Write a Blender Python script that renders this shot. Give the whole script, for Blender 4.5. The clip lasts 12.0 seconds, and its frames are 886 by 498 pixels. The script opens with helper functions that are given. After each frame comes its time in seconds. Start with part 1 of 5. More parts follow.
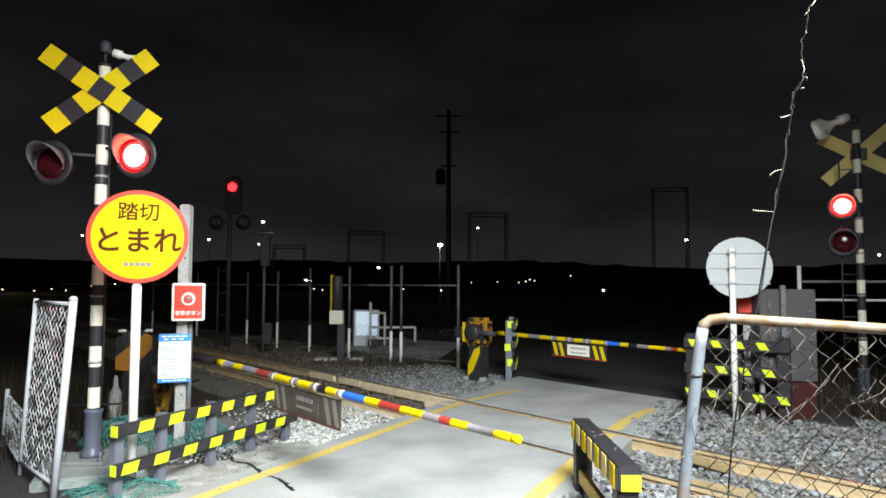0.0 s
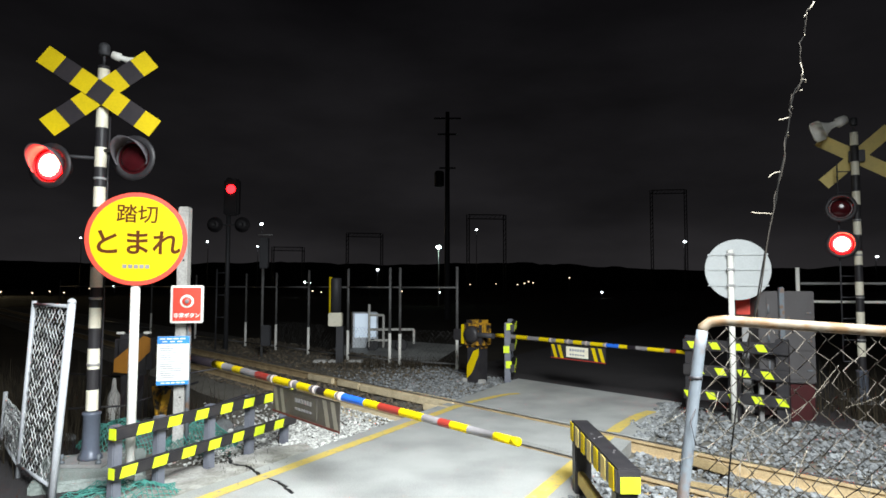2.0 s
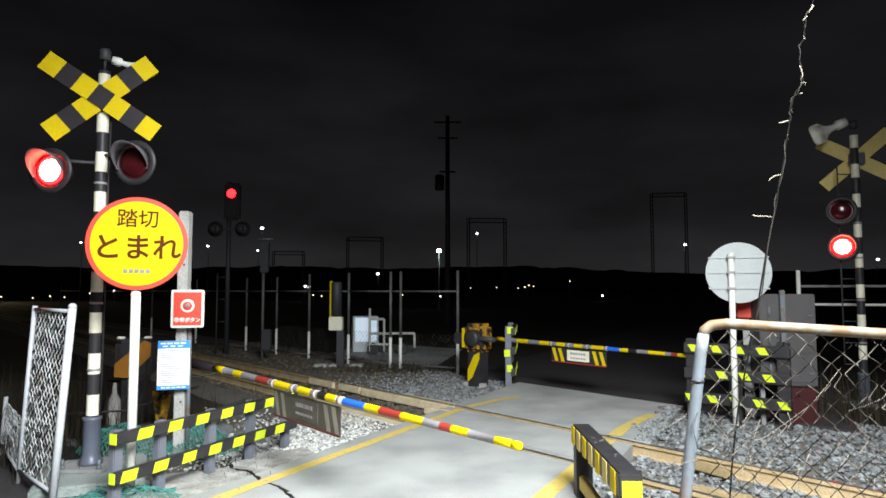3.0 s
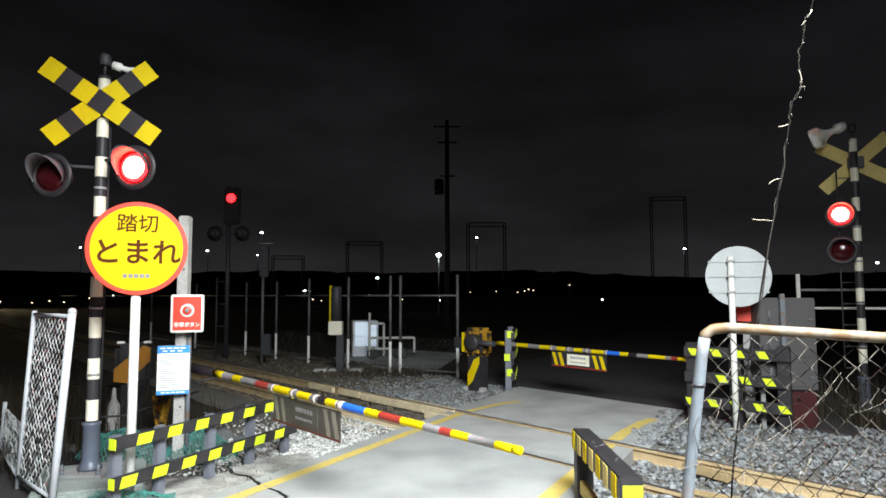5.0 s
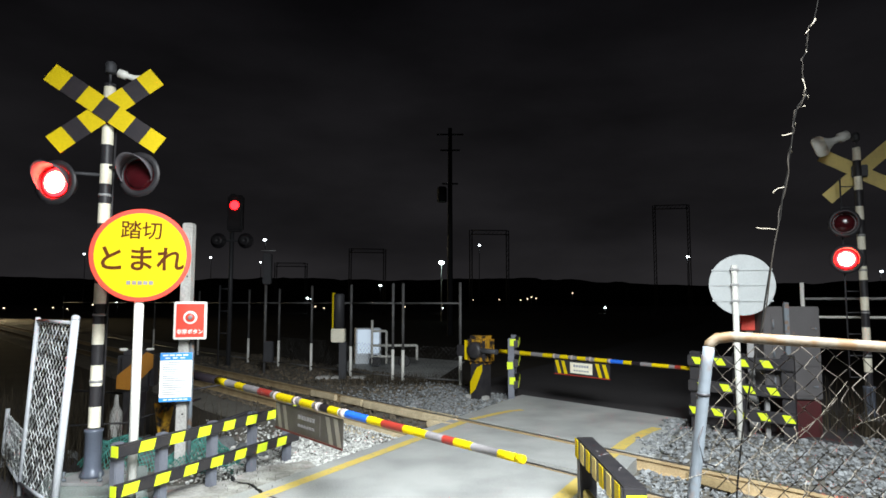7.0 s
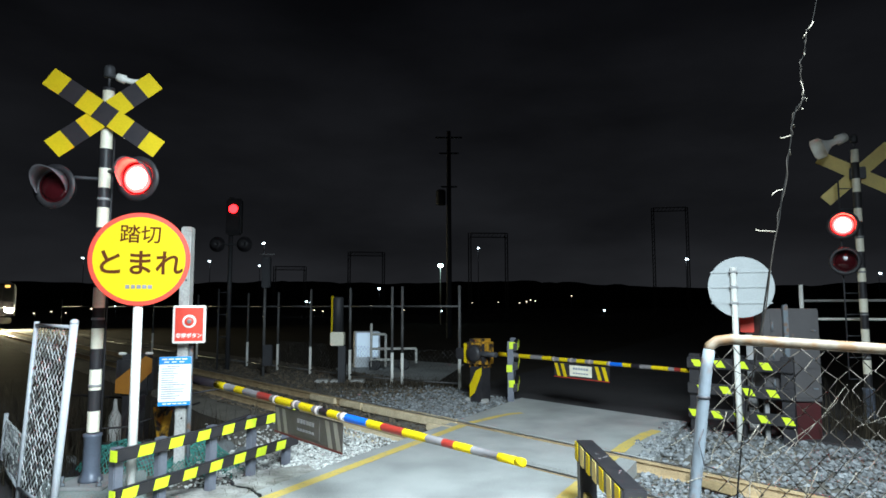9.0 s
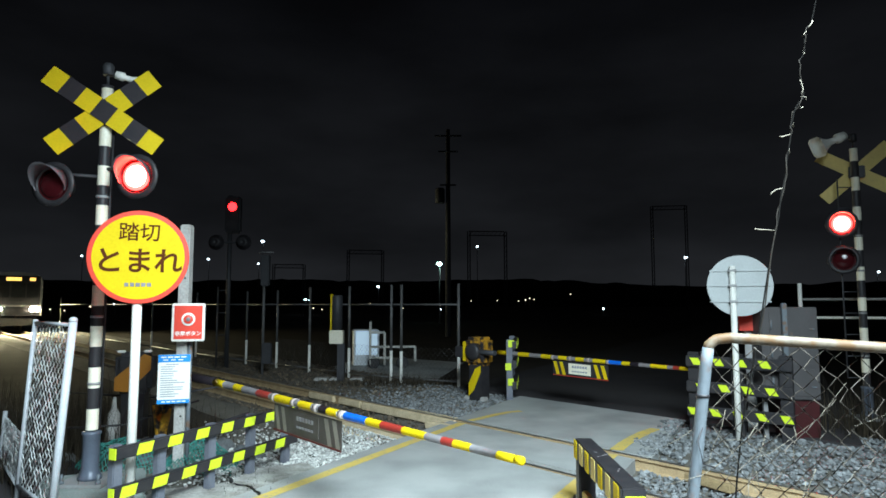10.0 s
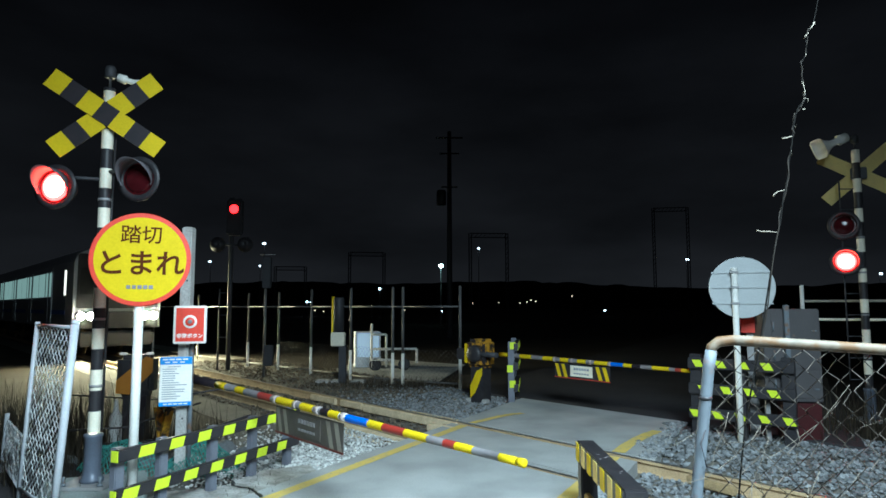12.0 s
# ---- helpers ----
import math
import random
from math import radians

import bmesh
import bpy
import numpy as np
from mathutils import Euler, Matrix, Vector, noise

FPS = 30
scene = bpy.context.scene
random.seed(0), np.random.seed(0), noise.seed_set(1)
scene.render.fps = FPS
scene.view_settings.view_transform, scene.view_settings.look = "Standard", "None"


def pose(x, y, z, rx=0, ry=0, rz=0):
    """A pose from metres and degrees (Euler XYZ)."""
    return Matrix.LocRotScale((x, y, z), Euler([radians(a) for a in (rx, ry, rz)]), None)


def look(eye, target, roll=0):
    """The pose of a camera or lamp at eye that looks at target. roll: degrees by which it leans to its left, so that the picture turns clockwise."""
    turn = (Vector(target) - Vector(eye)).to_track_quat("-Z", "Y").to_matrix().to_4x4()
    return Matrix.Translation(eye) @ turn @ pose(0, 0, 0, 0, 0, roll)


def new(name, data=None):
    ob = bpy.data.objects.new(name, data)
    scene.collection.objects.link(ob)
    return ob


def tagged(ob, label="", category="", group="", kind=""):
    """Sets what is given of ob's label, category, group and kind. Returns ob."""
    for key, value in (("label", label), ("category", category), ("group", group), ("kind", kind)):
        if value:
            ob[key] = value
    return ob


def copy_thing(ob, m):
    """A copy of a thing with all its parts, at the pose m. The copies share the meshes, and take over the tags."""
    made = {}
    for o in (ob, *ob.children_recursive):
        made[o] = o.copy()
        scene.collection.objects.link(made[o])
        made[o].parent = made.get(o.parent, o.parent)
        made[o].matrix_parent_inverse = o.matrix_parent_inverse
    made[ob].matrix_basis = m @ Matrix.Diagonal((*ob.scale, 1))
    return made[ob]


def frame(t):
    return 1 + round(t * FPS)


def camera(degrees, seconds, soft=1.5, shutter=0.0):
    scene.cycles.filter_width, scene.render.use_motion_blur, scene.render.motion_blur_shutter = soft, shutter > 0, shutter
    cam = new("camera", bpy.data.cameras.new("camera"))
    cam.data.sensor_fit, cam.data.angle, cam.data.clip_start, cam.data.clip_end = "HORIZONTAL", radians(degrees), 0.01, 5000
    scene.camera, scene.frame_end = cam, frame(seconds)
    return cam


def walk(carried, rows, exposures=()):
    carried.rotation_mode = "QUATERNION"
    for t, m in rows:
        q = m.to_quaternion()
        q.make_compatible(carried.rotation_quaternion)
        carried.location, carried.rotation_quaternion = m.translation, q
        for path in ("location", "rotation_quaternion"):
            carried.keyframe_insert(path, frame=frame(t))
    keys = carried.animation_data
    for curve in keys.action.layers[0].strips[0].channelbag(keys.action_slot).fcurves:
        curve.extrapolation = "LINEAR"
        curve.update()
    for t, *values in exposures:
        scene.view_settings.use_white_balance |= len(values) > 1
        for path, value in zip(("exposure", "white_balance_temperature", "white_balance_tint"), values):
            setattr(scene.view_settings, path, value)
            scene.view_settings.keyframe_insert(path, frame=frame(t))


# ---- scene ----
# Level crossing at night. x right, y ahead, z up; road surface of the crossing at z = 0.
cam = camera(70, 12.0, soft=1.6)
EYE = Vector((0.0, 0.0, 1.63))
DRIFT = Vector((-0.0011, 0.0, 0.0004))     # metres in a second
SWAY = [
    (0, 0.085, 3.256, 0.187), (0.5, -0.112, 3.249, 0.088), (1, -0.077, 3.313, 0.085), (1.5, -0.065, 3.313, 0.112),
    (2, -0.035, 3.441, 0.152), (2.5, -0.091, 3.743, 0.026), (3, 0.0, 3.78, 0.0), (4, -0.03, 3.98, -0.05),
    (5, -0.037, 4.159, -0.092), (5.5, 0.044, 4.19, -0.111), (6, 0.069, 4.537, -0.054), (6.5, 0.335, 4.796, 0.039),
    (7, 0.22, 4.848, 0.073), (8, 0.16, 5.02, -0.03), (9, 0.12, 5.119, -0.092), (9.5, 0.104, 4.966, -0.108),
    (10, 0.039, 4.956, -0.034), (10.5, 0.071, 4.992, -0.004), (11, 0.106, 4.892, -0.107), (11.5, 0.069, 4.963, 0.109),
    (12, 0.162, 5.139, -0.083)]


def held(t, yaw, pitch, roll):
    """A hand-held pose: degrees to the left, upwards, and of lean."""
    return Matrix.Translation(EYE + DRIFT * t) @ pose(0, 0, 0, 0, 0, yaw) @ pose(0, 0, 0, 90 + pitch) @ pose(0, 0, 0, 0, 0, roll)


walk(cam, [(t, held(t, a, b, c)) for t, a, b, c in SWAY],
     exposures=[(0, 0.0, 6500, 10), (6.2, 0.0, 6500, 10), (7.2, 0.0, 6400, 10), (8.8, -0.12, 5800, 3), (9.5, -0.2, 5700, 0), (10.0, -0.35, 5700, -1), (10.6, -0.12, 5600, -3), (11.0, -0.38, 5400, -4), (11.3, -0.42, 5250, -4), (11.55, -0.12, 5350, -4), (12, -0.68, 5250, -4)])

# ---- light: a dull night sky and one street lamp on its pole behind the viewer ----
world = bpy.data.worlds.new("night")
scene.world = world
world.use_nodes = True
wn = world.node_tree
wbg = wn.nodes["Background"]
wtc = wn.nodes.new("ShaderNodeTexCoord")
wsep = wn.nodes.new("ShaderNodeSeparateXYZ")
wramp = wn.nodes.new("ShaderNodeValToRGB")
wn.links.new(wtc.outputs["Generated"], wsep.inputs[0])
wn.links.new(wsep.outputs["Z"], wramp.inputs[0])
wcloud = wn.nodes.new("ShaderNodeTexNoise")
wcloud.inputs["Scale"].default_value, wcloud.inputs["Detail"].default_value = 3.2, 5
wstretch = wn.nodes.new("ShaderNodeMapping")
wstretch.inputs["Scale"].default_value = (1.0, 1.0, 3.0)
wn.links.new(wtc.outputs["Generated"], wstretch.inputs["Vector"])
wn.links.new(wstretch.outputs[0], wcloud.inputs["Vector"])
wtone = wn.nodes.new("ShaderNodeMapRange")
wtone.inputs["From Min"].default_value, wtone.inputs["From Max"].default_value = 0.3, 0.7
wtone.inputs["To Min"].default_value, wtone.inputs["To Max"].default_value = 0.65, 1.45
wn.links.new(wcloud.outputs["Fac"], wtone.inputs["Value"])
wmul = wn.nodes.new("ShaderNodeVectorMath")
wmul.operation = "SCALE"
wn.links.new(wramp.outputs[0], wmul.inputs[0])
wn.links.new(wtone.outputs[0], wmul.inputs["Scale"])
wn.links.new(wmul.outputs[0], wbg.inputs["Color"])
wramp.color_ramp.elements[0].position, wramp.color_ramp.elements[0].color = 0.0, (0.0200, 0.0188, 0.0200, 1)
wramp.color_ramp.elements[1].position, wramp.color_ramp.elements[1].color = 0.45, (0.0036, 0.0034, 0.0040, 1)
glow_end = wramp.color_ramp.elements.new(0.10)
glow_end.color = (0.0105, 0.0099, 0.0108, 1)
wbg.inputs["Strength"].default_value = 1.0

lamp_data = bpy.data.lights.new("street_lamp_light", "SPOT")
lamp_data.energy, lamp_data.color, lamp_data.shadow_soft_size = 8500, (0.92, 0.98, 1.0), 1.5
lamp_data.spot_size, lamp_data.spot_blend = radians(111), 1.0
lamp = new("street_lamp_light", lamp_data)
lamp.matrix_world = look((1.3, -0.1, 5.0), (0.5, 4.4, 0))


# ---- materials ----
def mat(name, base, rough=0.6, metal=0.0, dark=None, scale=6.0, grain=60.0, bump=0.06, amount=0.5, spec=0.3, rand=0.0, rust=None, rust_amount=0.45, tone=0.06):
    """Procedural surface: base colour, a second tone in large stains, fine grain as tone and relief."""
    m = bpy.data.materials.new(name)
    m.use_nodes = True
    t = m.node_tree
    b = t.nodes["Principled BSDF"]
    dark = dark or tuple(c * 0.6 for c in base)
    tc = t.nodes.new("ShaderNodeTexCoord")
    n1, n2 = t.nodes.new("ShaderNodeTexNoise"), t.nodes.new("ShaderNodeTexNoise")
    n1.inputs["Scale"].default_value, n1.inputs["Detail"].default_value = scale, 6
    n2.inputs["Scale"].default_value, n2.inputs["Detail"].default_value = grain, 4
    t.links.new(tc.outputs["Object"], n1.inputs["Vector"])
    t.links.new(tc.outputs["Object"], n2.inputs["Vector"])
    ramp = t.nodes.new("ShaderNodeMapRange")
    ramp.inputs["From Min"].default_value, ramp.inputs["From Max"].default_value = 0.35, 0.7
    ramp.inputs["To Min"].default_value, ramp.inputs["To Max"].default_value = 0.0, amount
    t.links.new(n1.outputs["Fac"], ramp.inputs["Value"])
    mix = t.nodes.new("ShaderNodeMix")
    mix.data_type = "RGBA"
    mix.inputs["A"].default_value, mix.inputs["B"].default_value = (*base, 1), (*dark, 1)
    t.links.new(ramp.outputs[0], mix.inputs["Factor"])
    out = mix.outputs["Result"]
    gr = t.nodes.new("ShaderNodeMapRange")
    gr.inputs["From Min"].default_value, gr.inputs["From Max"].default_value = 0.3, 0.7
    gr.inputs["To Min"].default_value, gr.inputs["To Max"].default_value = 1 - tone, 1 + tone
    t.links.new(n2.outputs["Fac"], gr.inputs["Value"])
    if rand:
        info = t.nodes.new("ShaderNodeNewGeometry")
        rr = t.nodes.new("ShaderNodeMapRange")
        rr.inputs["To Min"].default_value, rr.inputs["To Max"].default_value = 1 - rand, 1 + rand
        t.links.new(info.outputs["Random Per Island"], rr.inputs["Value"])
        mul = t.nodes.new("ShaderNodeMath")
        mul.operation = "MULTIPLY"
        t.links.new(gr.outputs[0], mul.inputs[0])
        t.links.new(rr.outputs[0], mul.inputs[1])
        fac = mul.outputs[0]
    else:
        fac = gr.outputs[0]
    vm = t.nodes.new("ShaderNodeVectorMath")
    vm.operation = "SCALE"
    t.links.new(out, vm.inputs[0])
    t.links.new(fac, vm.inputs["Scale"])
    out = vm.outputs[0]
    if rust:
        n3 = t.nodes.new("ShaderNodeTexNoise")
        n3.inputs["Scale"].default_value, n3.inputs["Detail"].default_value = scale * 2.3, 8
        t.links.new(tc.outputs["Object"], n3.inputs["Vector"])
        r3 = t.nodes.new("ShaderNodeMapRange")
        r3.inputs["From Min"].default_value, r3.inputs["From Max"].default_value = 1 - rust_amount, 1 - rust_amount + 0.12
        t.links.new(n3.outputs["Fac"], r3.inputs["Value"])
        m3 = t.nodes.new("ShaderNodeMix")
        m3.data_type = "RGBA"
        t.links.new(r3.outputs[0], m3.inputs["Factor"])
        t.links.new(out, m3.inputs["A"])
        m3.inputs["B"].default_value = (*rust, 1)
        out = m3.outputs["Result"]
    t.links.new(out, b.inputs["Base Color"])
    b.inputs["Roughness"].default_value, b.inputs["Metallic"].default_value = rough, metal
    b.inputs["Specular IOR Level"].default_value = spec
    bp = t.nodes.new("ShaderNodeBump")
    bp.inputs["Strength"].default_value, bp.inputs["Distance"].default_value = bump, 0.01
    t.links.new(n2.outputs["Fac"], bp.inputs["Height"])
    t.links.new(bp.outputs[0], b.inputs["Normal"])
    return m


def glow(name, colour, strength):
    m = bpy.data.materials.new(name)
    m.use_nodes = True
    b = m.node_tree.nodes["Principled BSDF"]
    b.inputs["Base Color"].default_value = (*[min(1, c * 0.5) for c in colour], 1)
    b.inputs["Emission Color"].default_value, b.inputs["Emission Strength"].default_value = (*colour, 1), strength
    return m


M_DIRT = mat("dirt", (0.055, 0.048, 0.040), 0.95, dark=(0.028, 0.025, 0.021), scale=0.8, grain=25, bump=0.6, tone=0.2, spec=0.05)
M_CONC = mat("crossing_concrete", (0.41, 0.415, 0.40), 0.75, dark=(0.22, 0.225, 0.22), scale=1.4, grain=90, bump=0.25, amount=0.7, tone=0.2)
M_ASPH = mat("asphalt", (0.050, 0.046, 0.047), 0.95, dark=(0.032, 0.030, 0.031), scale=1.2, grain=120, bump=0.5, tone=0.2, spec=0.12)
M_PAINT_Y = mat("road_paint_yellow", (0.66, 0.49, 0.11), 0.7, dark=(0.48, 0.40, 0.19), scale=7, grain=50, rust=(0.30, 0.29, 0.26), rust_amount=0.42)
M_STONE = mat("ballast_stone", (0.215, 0.225, 0.23), 0.9, dark=(0.12, 0.12, 0.12), scale=9, grain=60, bump=0.4, rand=0.45, tone=0.2)
M_STONEPALE = mat("pale_verge_stone", (0.50, 0.50, 0.475), 0.9, dark=(0.30, 0.295, 0.27), scale=9, grain=60, bump=0.4, rand=0.4, tone=0.2)
M_RUST = mat("rusty_rail", (0.46, 0.35, 0.20), 0.75, metal=0.05, dark=(0.21, 0.13, 0.065), scale=5, grain=70, bump=0.35, tone=0.2)
M_RAILTOP = mat("worn_rail_head", (0.42, 0.40, 0.38), 0.32, metal=0.9, dark=(0.25, 0.2, 0.16), scale=4)
M_WOOD = mat("weathered_timber", (0.33, 0.25, 0.13), 0.85, dark=(0.16, 0.11, 0.06), scale=9, grain=70, bump=0.4, tone=0.2)
M_BAULKLIT = mat("pale_timber_and_lit_rail", (0.68, 0.57, 0.38), 0.85, dark=(0.36, 0.27, 0.15), scale=7, grain=60, bump=0.4, tone=0.2)
M_SLEEPER = mat("concrete_sleeper", (0.2, 0.19, 0.17), 0.9, dark=(0.11, 0.1, 0.085), scale=4, tone=0.2)
M_WHITE = mat("white_paint", (0.80, 0.79, 0.74), 0.45, dark=(0.62, 0.6, 0.53), scale=5, amount=0.5, rust=(0.33, 0.25, 0.16), rust_amount=0.24)
M_CREAM = mat("reflective_white_band", (0.80, 0.76, 0.62), 0.4, dark=(0.62, 0.56, 0.42), scale=8, amount=0.5)
M_BLACK = mat("black_paint", (0.022, 0.021, 0.024), 0.45, dark=(0.05, 0.045, 0.045), scale=7, amount=0.5)
M_BAND = mat("dark_band", (0.014, 0.011, 0.015), 0.55, dark=(0.026, 0.019, 0.02), scale=6, amount=0.6, spec=0.18)
M_YEL = mat("reflective_yellow", (0.62, 0.46, 0.004), 0.55, dark=(0.50, 0.36, 0.006), scale=6, amount=0.35, spec=0.08)
M_LIME = mat("reflective_lime_yellow", (0.62, 0.75, 0.02), 0.45, dark=(0.54, 0.64, 0.05), scale=10, amount=0.35)
M_FADED = mat("faded_back_paint", (0.66, 0.52, 0.16), 0.55, dark=(0.50, 0.38, 0.14), scale=5, amount=0.6)
M_RED = mat("red_sign_paint", (0.62, 0.055, 0.03), 0.4, dark=(0.45, 0.04, 0.03), scale=5, amount=0.3)
M_REDBAND = mat("red_band", (0.30, 0.03, 0.02), 0.5, dark=(0.20, 0.03, 0.025), scale=8)
M_BLUE = mat("blue_paint", (0.02, 0.13, 0.62), 0.45, dark=(0.02, 0.10, 0.42), scale=8, amount=0.3)
M_SKYBLUE = mat("notice_blue", (0.04, 0.25, 0.66), 0.45, dark=(0.04, 0.2, 0.55), scale=8, amount=0.3)
M_HOOD = mat("lamp_hood_paint", (0.13, 0.12, 0.13), 0.6, dark=(0.09, 0.08, 0.09), scale=8)
M_GREYBAND = mat("grey_band", (0.22, 0.21, 0.215), 0.55, dark=(0.13, 0.11, 0.11), scale=9)
M_BROWN = mat("sign_lettering", (0.085, 0.024, 0.006), 0.6, dark=(0.055, 0.018, 0.005), amount=0.3, spec=0.05)
M_DARKGREY = mat("small_print", (0.30, 0.32, 0.37), 0.6)
M_GUARDPOST = mat("grey_guard_post", (0.15, 0.16, 0.19), 0.5, dark=(0.09, 0.09, 0.11), scale=6)
M_CUFF = mat("arm_tie", (0.42, 0.36, 0.33), 0.6, dark=(0.28, 0.2, 0.17), scale=9)
# emission that stands in for light on a pale wall
M_YARDGLOW = glow("yard_glow_front", (0.72, 0.86, 1.0), 0.6)
M_GALV = mat("galvanised_steel", (0.145, 0.165, 0.185), 0.6, metal=0.1, dark=(0.10, 0.11, 0.12), scale=6, amount=0.6, rust=(0.16, 0.105, 0.075), rust_amount=0.47)
M_GALVDULL = mat("dull_steel_post", (0.30, 0.30, 0.30), 0.6, metal=0.2, dark=(0.2, 0.18, 0.16), scale=5)
M_FRAMEWHITE = mat("white_fence_paint", (0.52, 0.54, 0.57), 0.5, dark=(0.40, 0.41, 0.43), scale=6, rust=(0.3, 0.2, 0.12), rust_amount=0.28)
M_WIRE = mat("dark_mesh_wire", (0.045, 0.038, 0.030), 0.6, metal=0.1, dark=(0.13, 0.11, 0.09), scale=7, amount=0.8)
M_PIPETOP = mat("rusty_white_pipe", (0.15, 0.13, 0.10), 0.6, dark=(0.17, 0.125, 0.08), scale=9, amount=0.8, rust=(0.13, 0.075, 0.035), rust_amount=0.58, tone=0.15)
M_WIREL = mat("pale_mesh_wire", (0.80, 0.82, 0.83), 0.45, metal=0.0, dark=(0.55, 0.55, 0.53), scale=6)
M_SLEEVE = mat("grey_blue_sleeve", (0.10, 0.115, 0.15), 0.35, dark=(0.07, 0.075, 0.09), scale=6, metal=0.1)
M_PLINTH = mat("plinth_concrete", (0.26, 0.29, 0.275), 0.85, dark=(0.16, 0.19, 0.17), scale=4, amount=0.7, tone=0.2)
M_POSTCONC = mat("concrete_post", (0.42, 0.41, 0.39), 0.85, dark=(0.28, 0.27, 0.25), scale=5, amount=0.7, tone=0.2)
M_NET = mat("green_netting", (0.07, 0.27, 0.23), 0.6, dark=(0.035, 0.15, 0.125), scale=6)
M_ORANGE = mat("orange_machine_paint", (0.46, 0.25, 0.02), 0.5, dark=(0.30, 0.12, 0.015), scale=4, rust=(0.025, 0.02, 0.018), rust_amount=0.56)
M_ORANGEPLAIN = mat("orange_stripe_paint", (0.42, 0.18, 0.02), 0.5, dark=(0.28, 0.10, 0.015), scale=5, rust=(0.05, 0.03, 0.02), rust_amount=0.34)
M_CABINET = mat("cabinet_grey", (0.078, 0.073, 0.074), 0.55, dark=(0.055, 0.05, 0.05), scale=3, rust=(0.2, 0.13, 0.08), rust_amount=0.3)
M_BOXRED = mat("maroon_box", (0.05, 0.010, 0.011), 0.5, dark=(0.028, 0.008, 0.008), scale=4)
# darker tones for the near barrier's hanging panel
M_PANELEDGE = mat("dark_red_edge", (0.11, 0.025, 0.02), 0.6, dark=(0.06, 0.02, 0.016), scale=9)
M_PANEL = mat("dark_panel", (0.085, 0.075, 0.065), 0.6, dark=(0.05, 0.042, 0.036), scale=8)
M_PANELSTRIPE = mat("dull_stripe", (0.24, 0.22, 0.18), 0.6, dark=(0.15, 0.13, 0.1), scale=9)
M_STEM = mat("dry_stem_and_glint", (0.24, 0.215, 0.17), 0.85, dark=(0.14, 0.11, 0.08), scale=12)
M_FARPOST = mat("weathered_fence_pipe", (0.13, 0.13, 0.13), 0.6, metal=0.2, dark=(0.06, 0.055, 0.05), scale=4, amount=0.8)
M_VINE = mat("dry_vine", (0.018, 0.014, 0.010), 0.9, dark=(0.010, 0.008, 0.007), scale=12)
M_VINEB = mat("black_cable", (0.006, 0.0055, 0.005), 0.9, spec=0.1)
M_WEED = mat("dead_weeds", (0.036, 0.028, 0.017), 0.95, dark=(0.018, 0.014, 0.009), scale=8, rand=0.4)
M_HILL = mat("wooded_hill", (0.03, 0.032, 0.028), 1.0, scale=0.05, grain=0.6)
M_DARKSTEEL = mat("dark_steel", (0.06, 0.06, 0.065), 0.6, metal=0.4, scale=3)
M_LENS = mat("unlit_red_lens", (0.05, 0.006, 0.008), 0.12, dark=(0.03, 0.004, 0.006), bump=0.02)
M_REDGLOW = glow("lit_red_lens", (1.0, 0.055, 0.03), 260)
M_REDRIM = glow("lit_red_lens_rim", (1.0, 0.0009, 0.0011), 150)
M_SIGRED = glow("lit_red_signal_lens", (1.0, 0.006, 0.008), 16)
M_HEAD = glow("headlamp", (1.0, 0.80, 0.45), 6500)
M_LED = glow("destination_display", (1.0, 0.55, 0.12), 2.2)
M_CARLIGHT = glow("lit_carriage_window", (0.62, 0.85, 0.72), 0.55)
M_CABGLOW = glow("cab_lamp", (1.0, 0.9, 0.72), 2.5)
M_LAMPW = glow("distant_white_light", (0.86, 0.95, 1.0), 9)
M_LAMPG = glow("distant_street_light", (0.72, 1.0, 0.86), 30)
M_LAMPO = glow("distant_amber_light", (1.0, 0.76, 0.5), 2.6)
M_YARD = mat("yard_wall_white", (0.72, 0.76, 0.80), 0.6, dark=(0.5, 0.53, 0.57), scale=1.5)
M_TRAIN = mat("train_steel", (0.42, 0.43, 0.44), 0.35, metal=0.6, dark=(0.34, 0.34, 0.35), scale=1)
M_TRAINDARK = mat("train_front_mask", (0.03, 0.03, 0.035), 0.25, scale=2)
M_TRAINBLUE = mat("train_stripe", (0.03, 0.12, 0.45), 0.4, scale=3)
M_GLASS = mat("dark_window_glass", (0.015, 0.017, 0.02), 0.08, bump=0.0)


# ---- mesh helpers ----
def bm_new():
    return bmesh.new()


def box(bm, centre, size, m=None, mi=0, bevel=0.0):
    """A box about centre, turned by m about it, optionally with bevelled edges."""
    tmp = bmesh.new()
    bmesh.ops.create_cube(tmp, size=1.0)
    bmesh.ops.scale(tmp, vec=size, verts=tmp.verts)
    if bevel:
        bmesh.ops.bevel(tmp, geom=tmp.edges[:], offset=bevel, segments=2, affect="EDGES")
    mm = Matrix.Translation(centre) @ (m or Matrix())
    join(bm, tmp, mm, mi)


def join(bm, tmp, mm=None, mi=0):
    if mm is not None:
        tmp.transform(mm)
    remap = [bm.verts.new(v.co) for v in tmp.verts]
    tmp.verts.index_update()
    for f in tmp.faces:
        nf = bm.faces.new([remap[v.index] for v in f.verts])
        nf.material_index, nf.smooth = mi, f.smooth
    tmp.free()


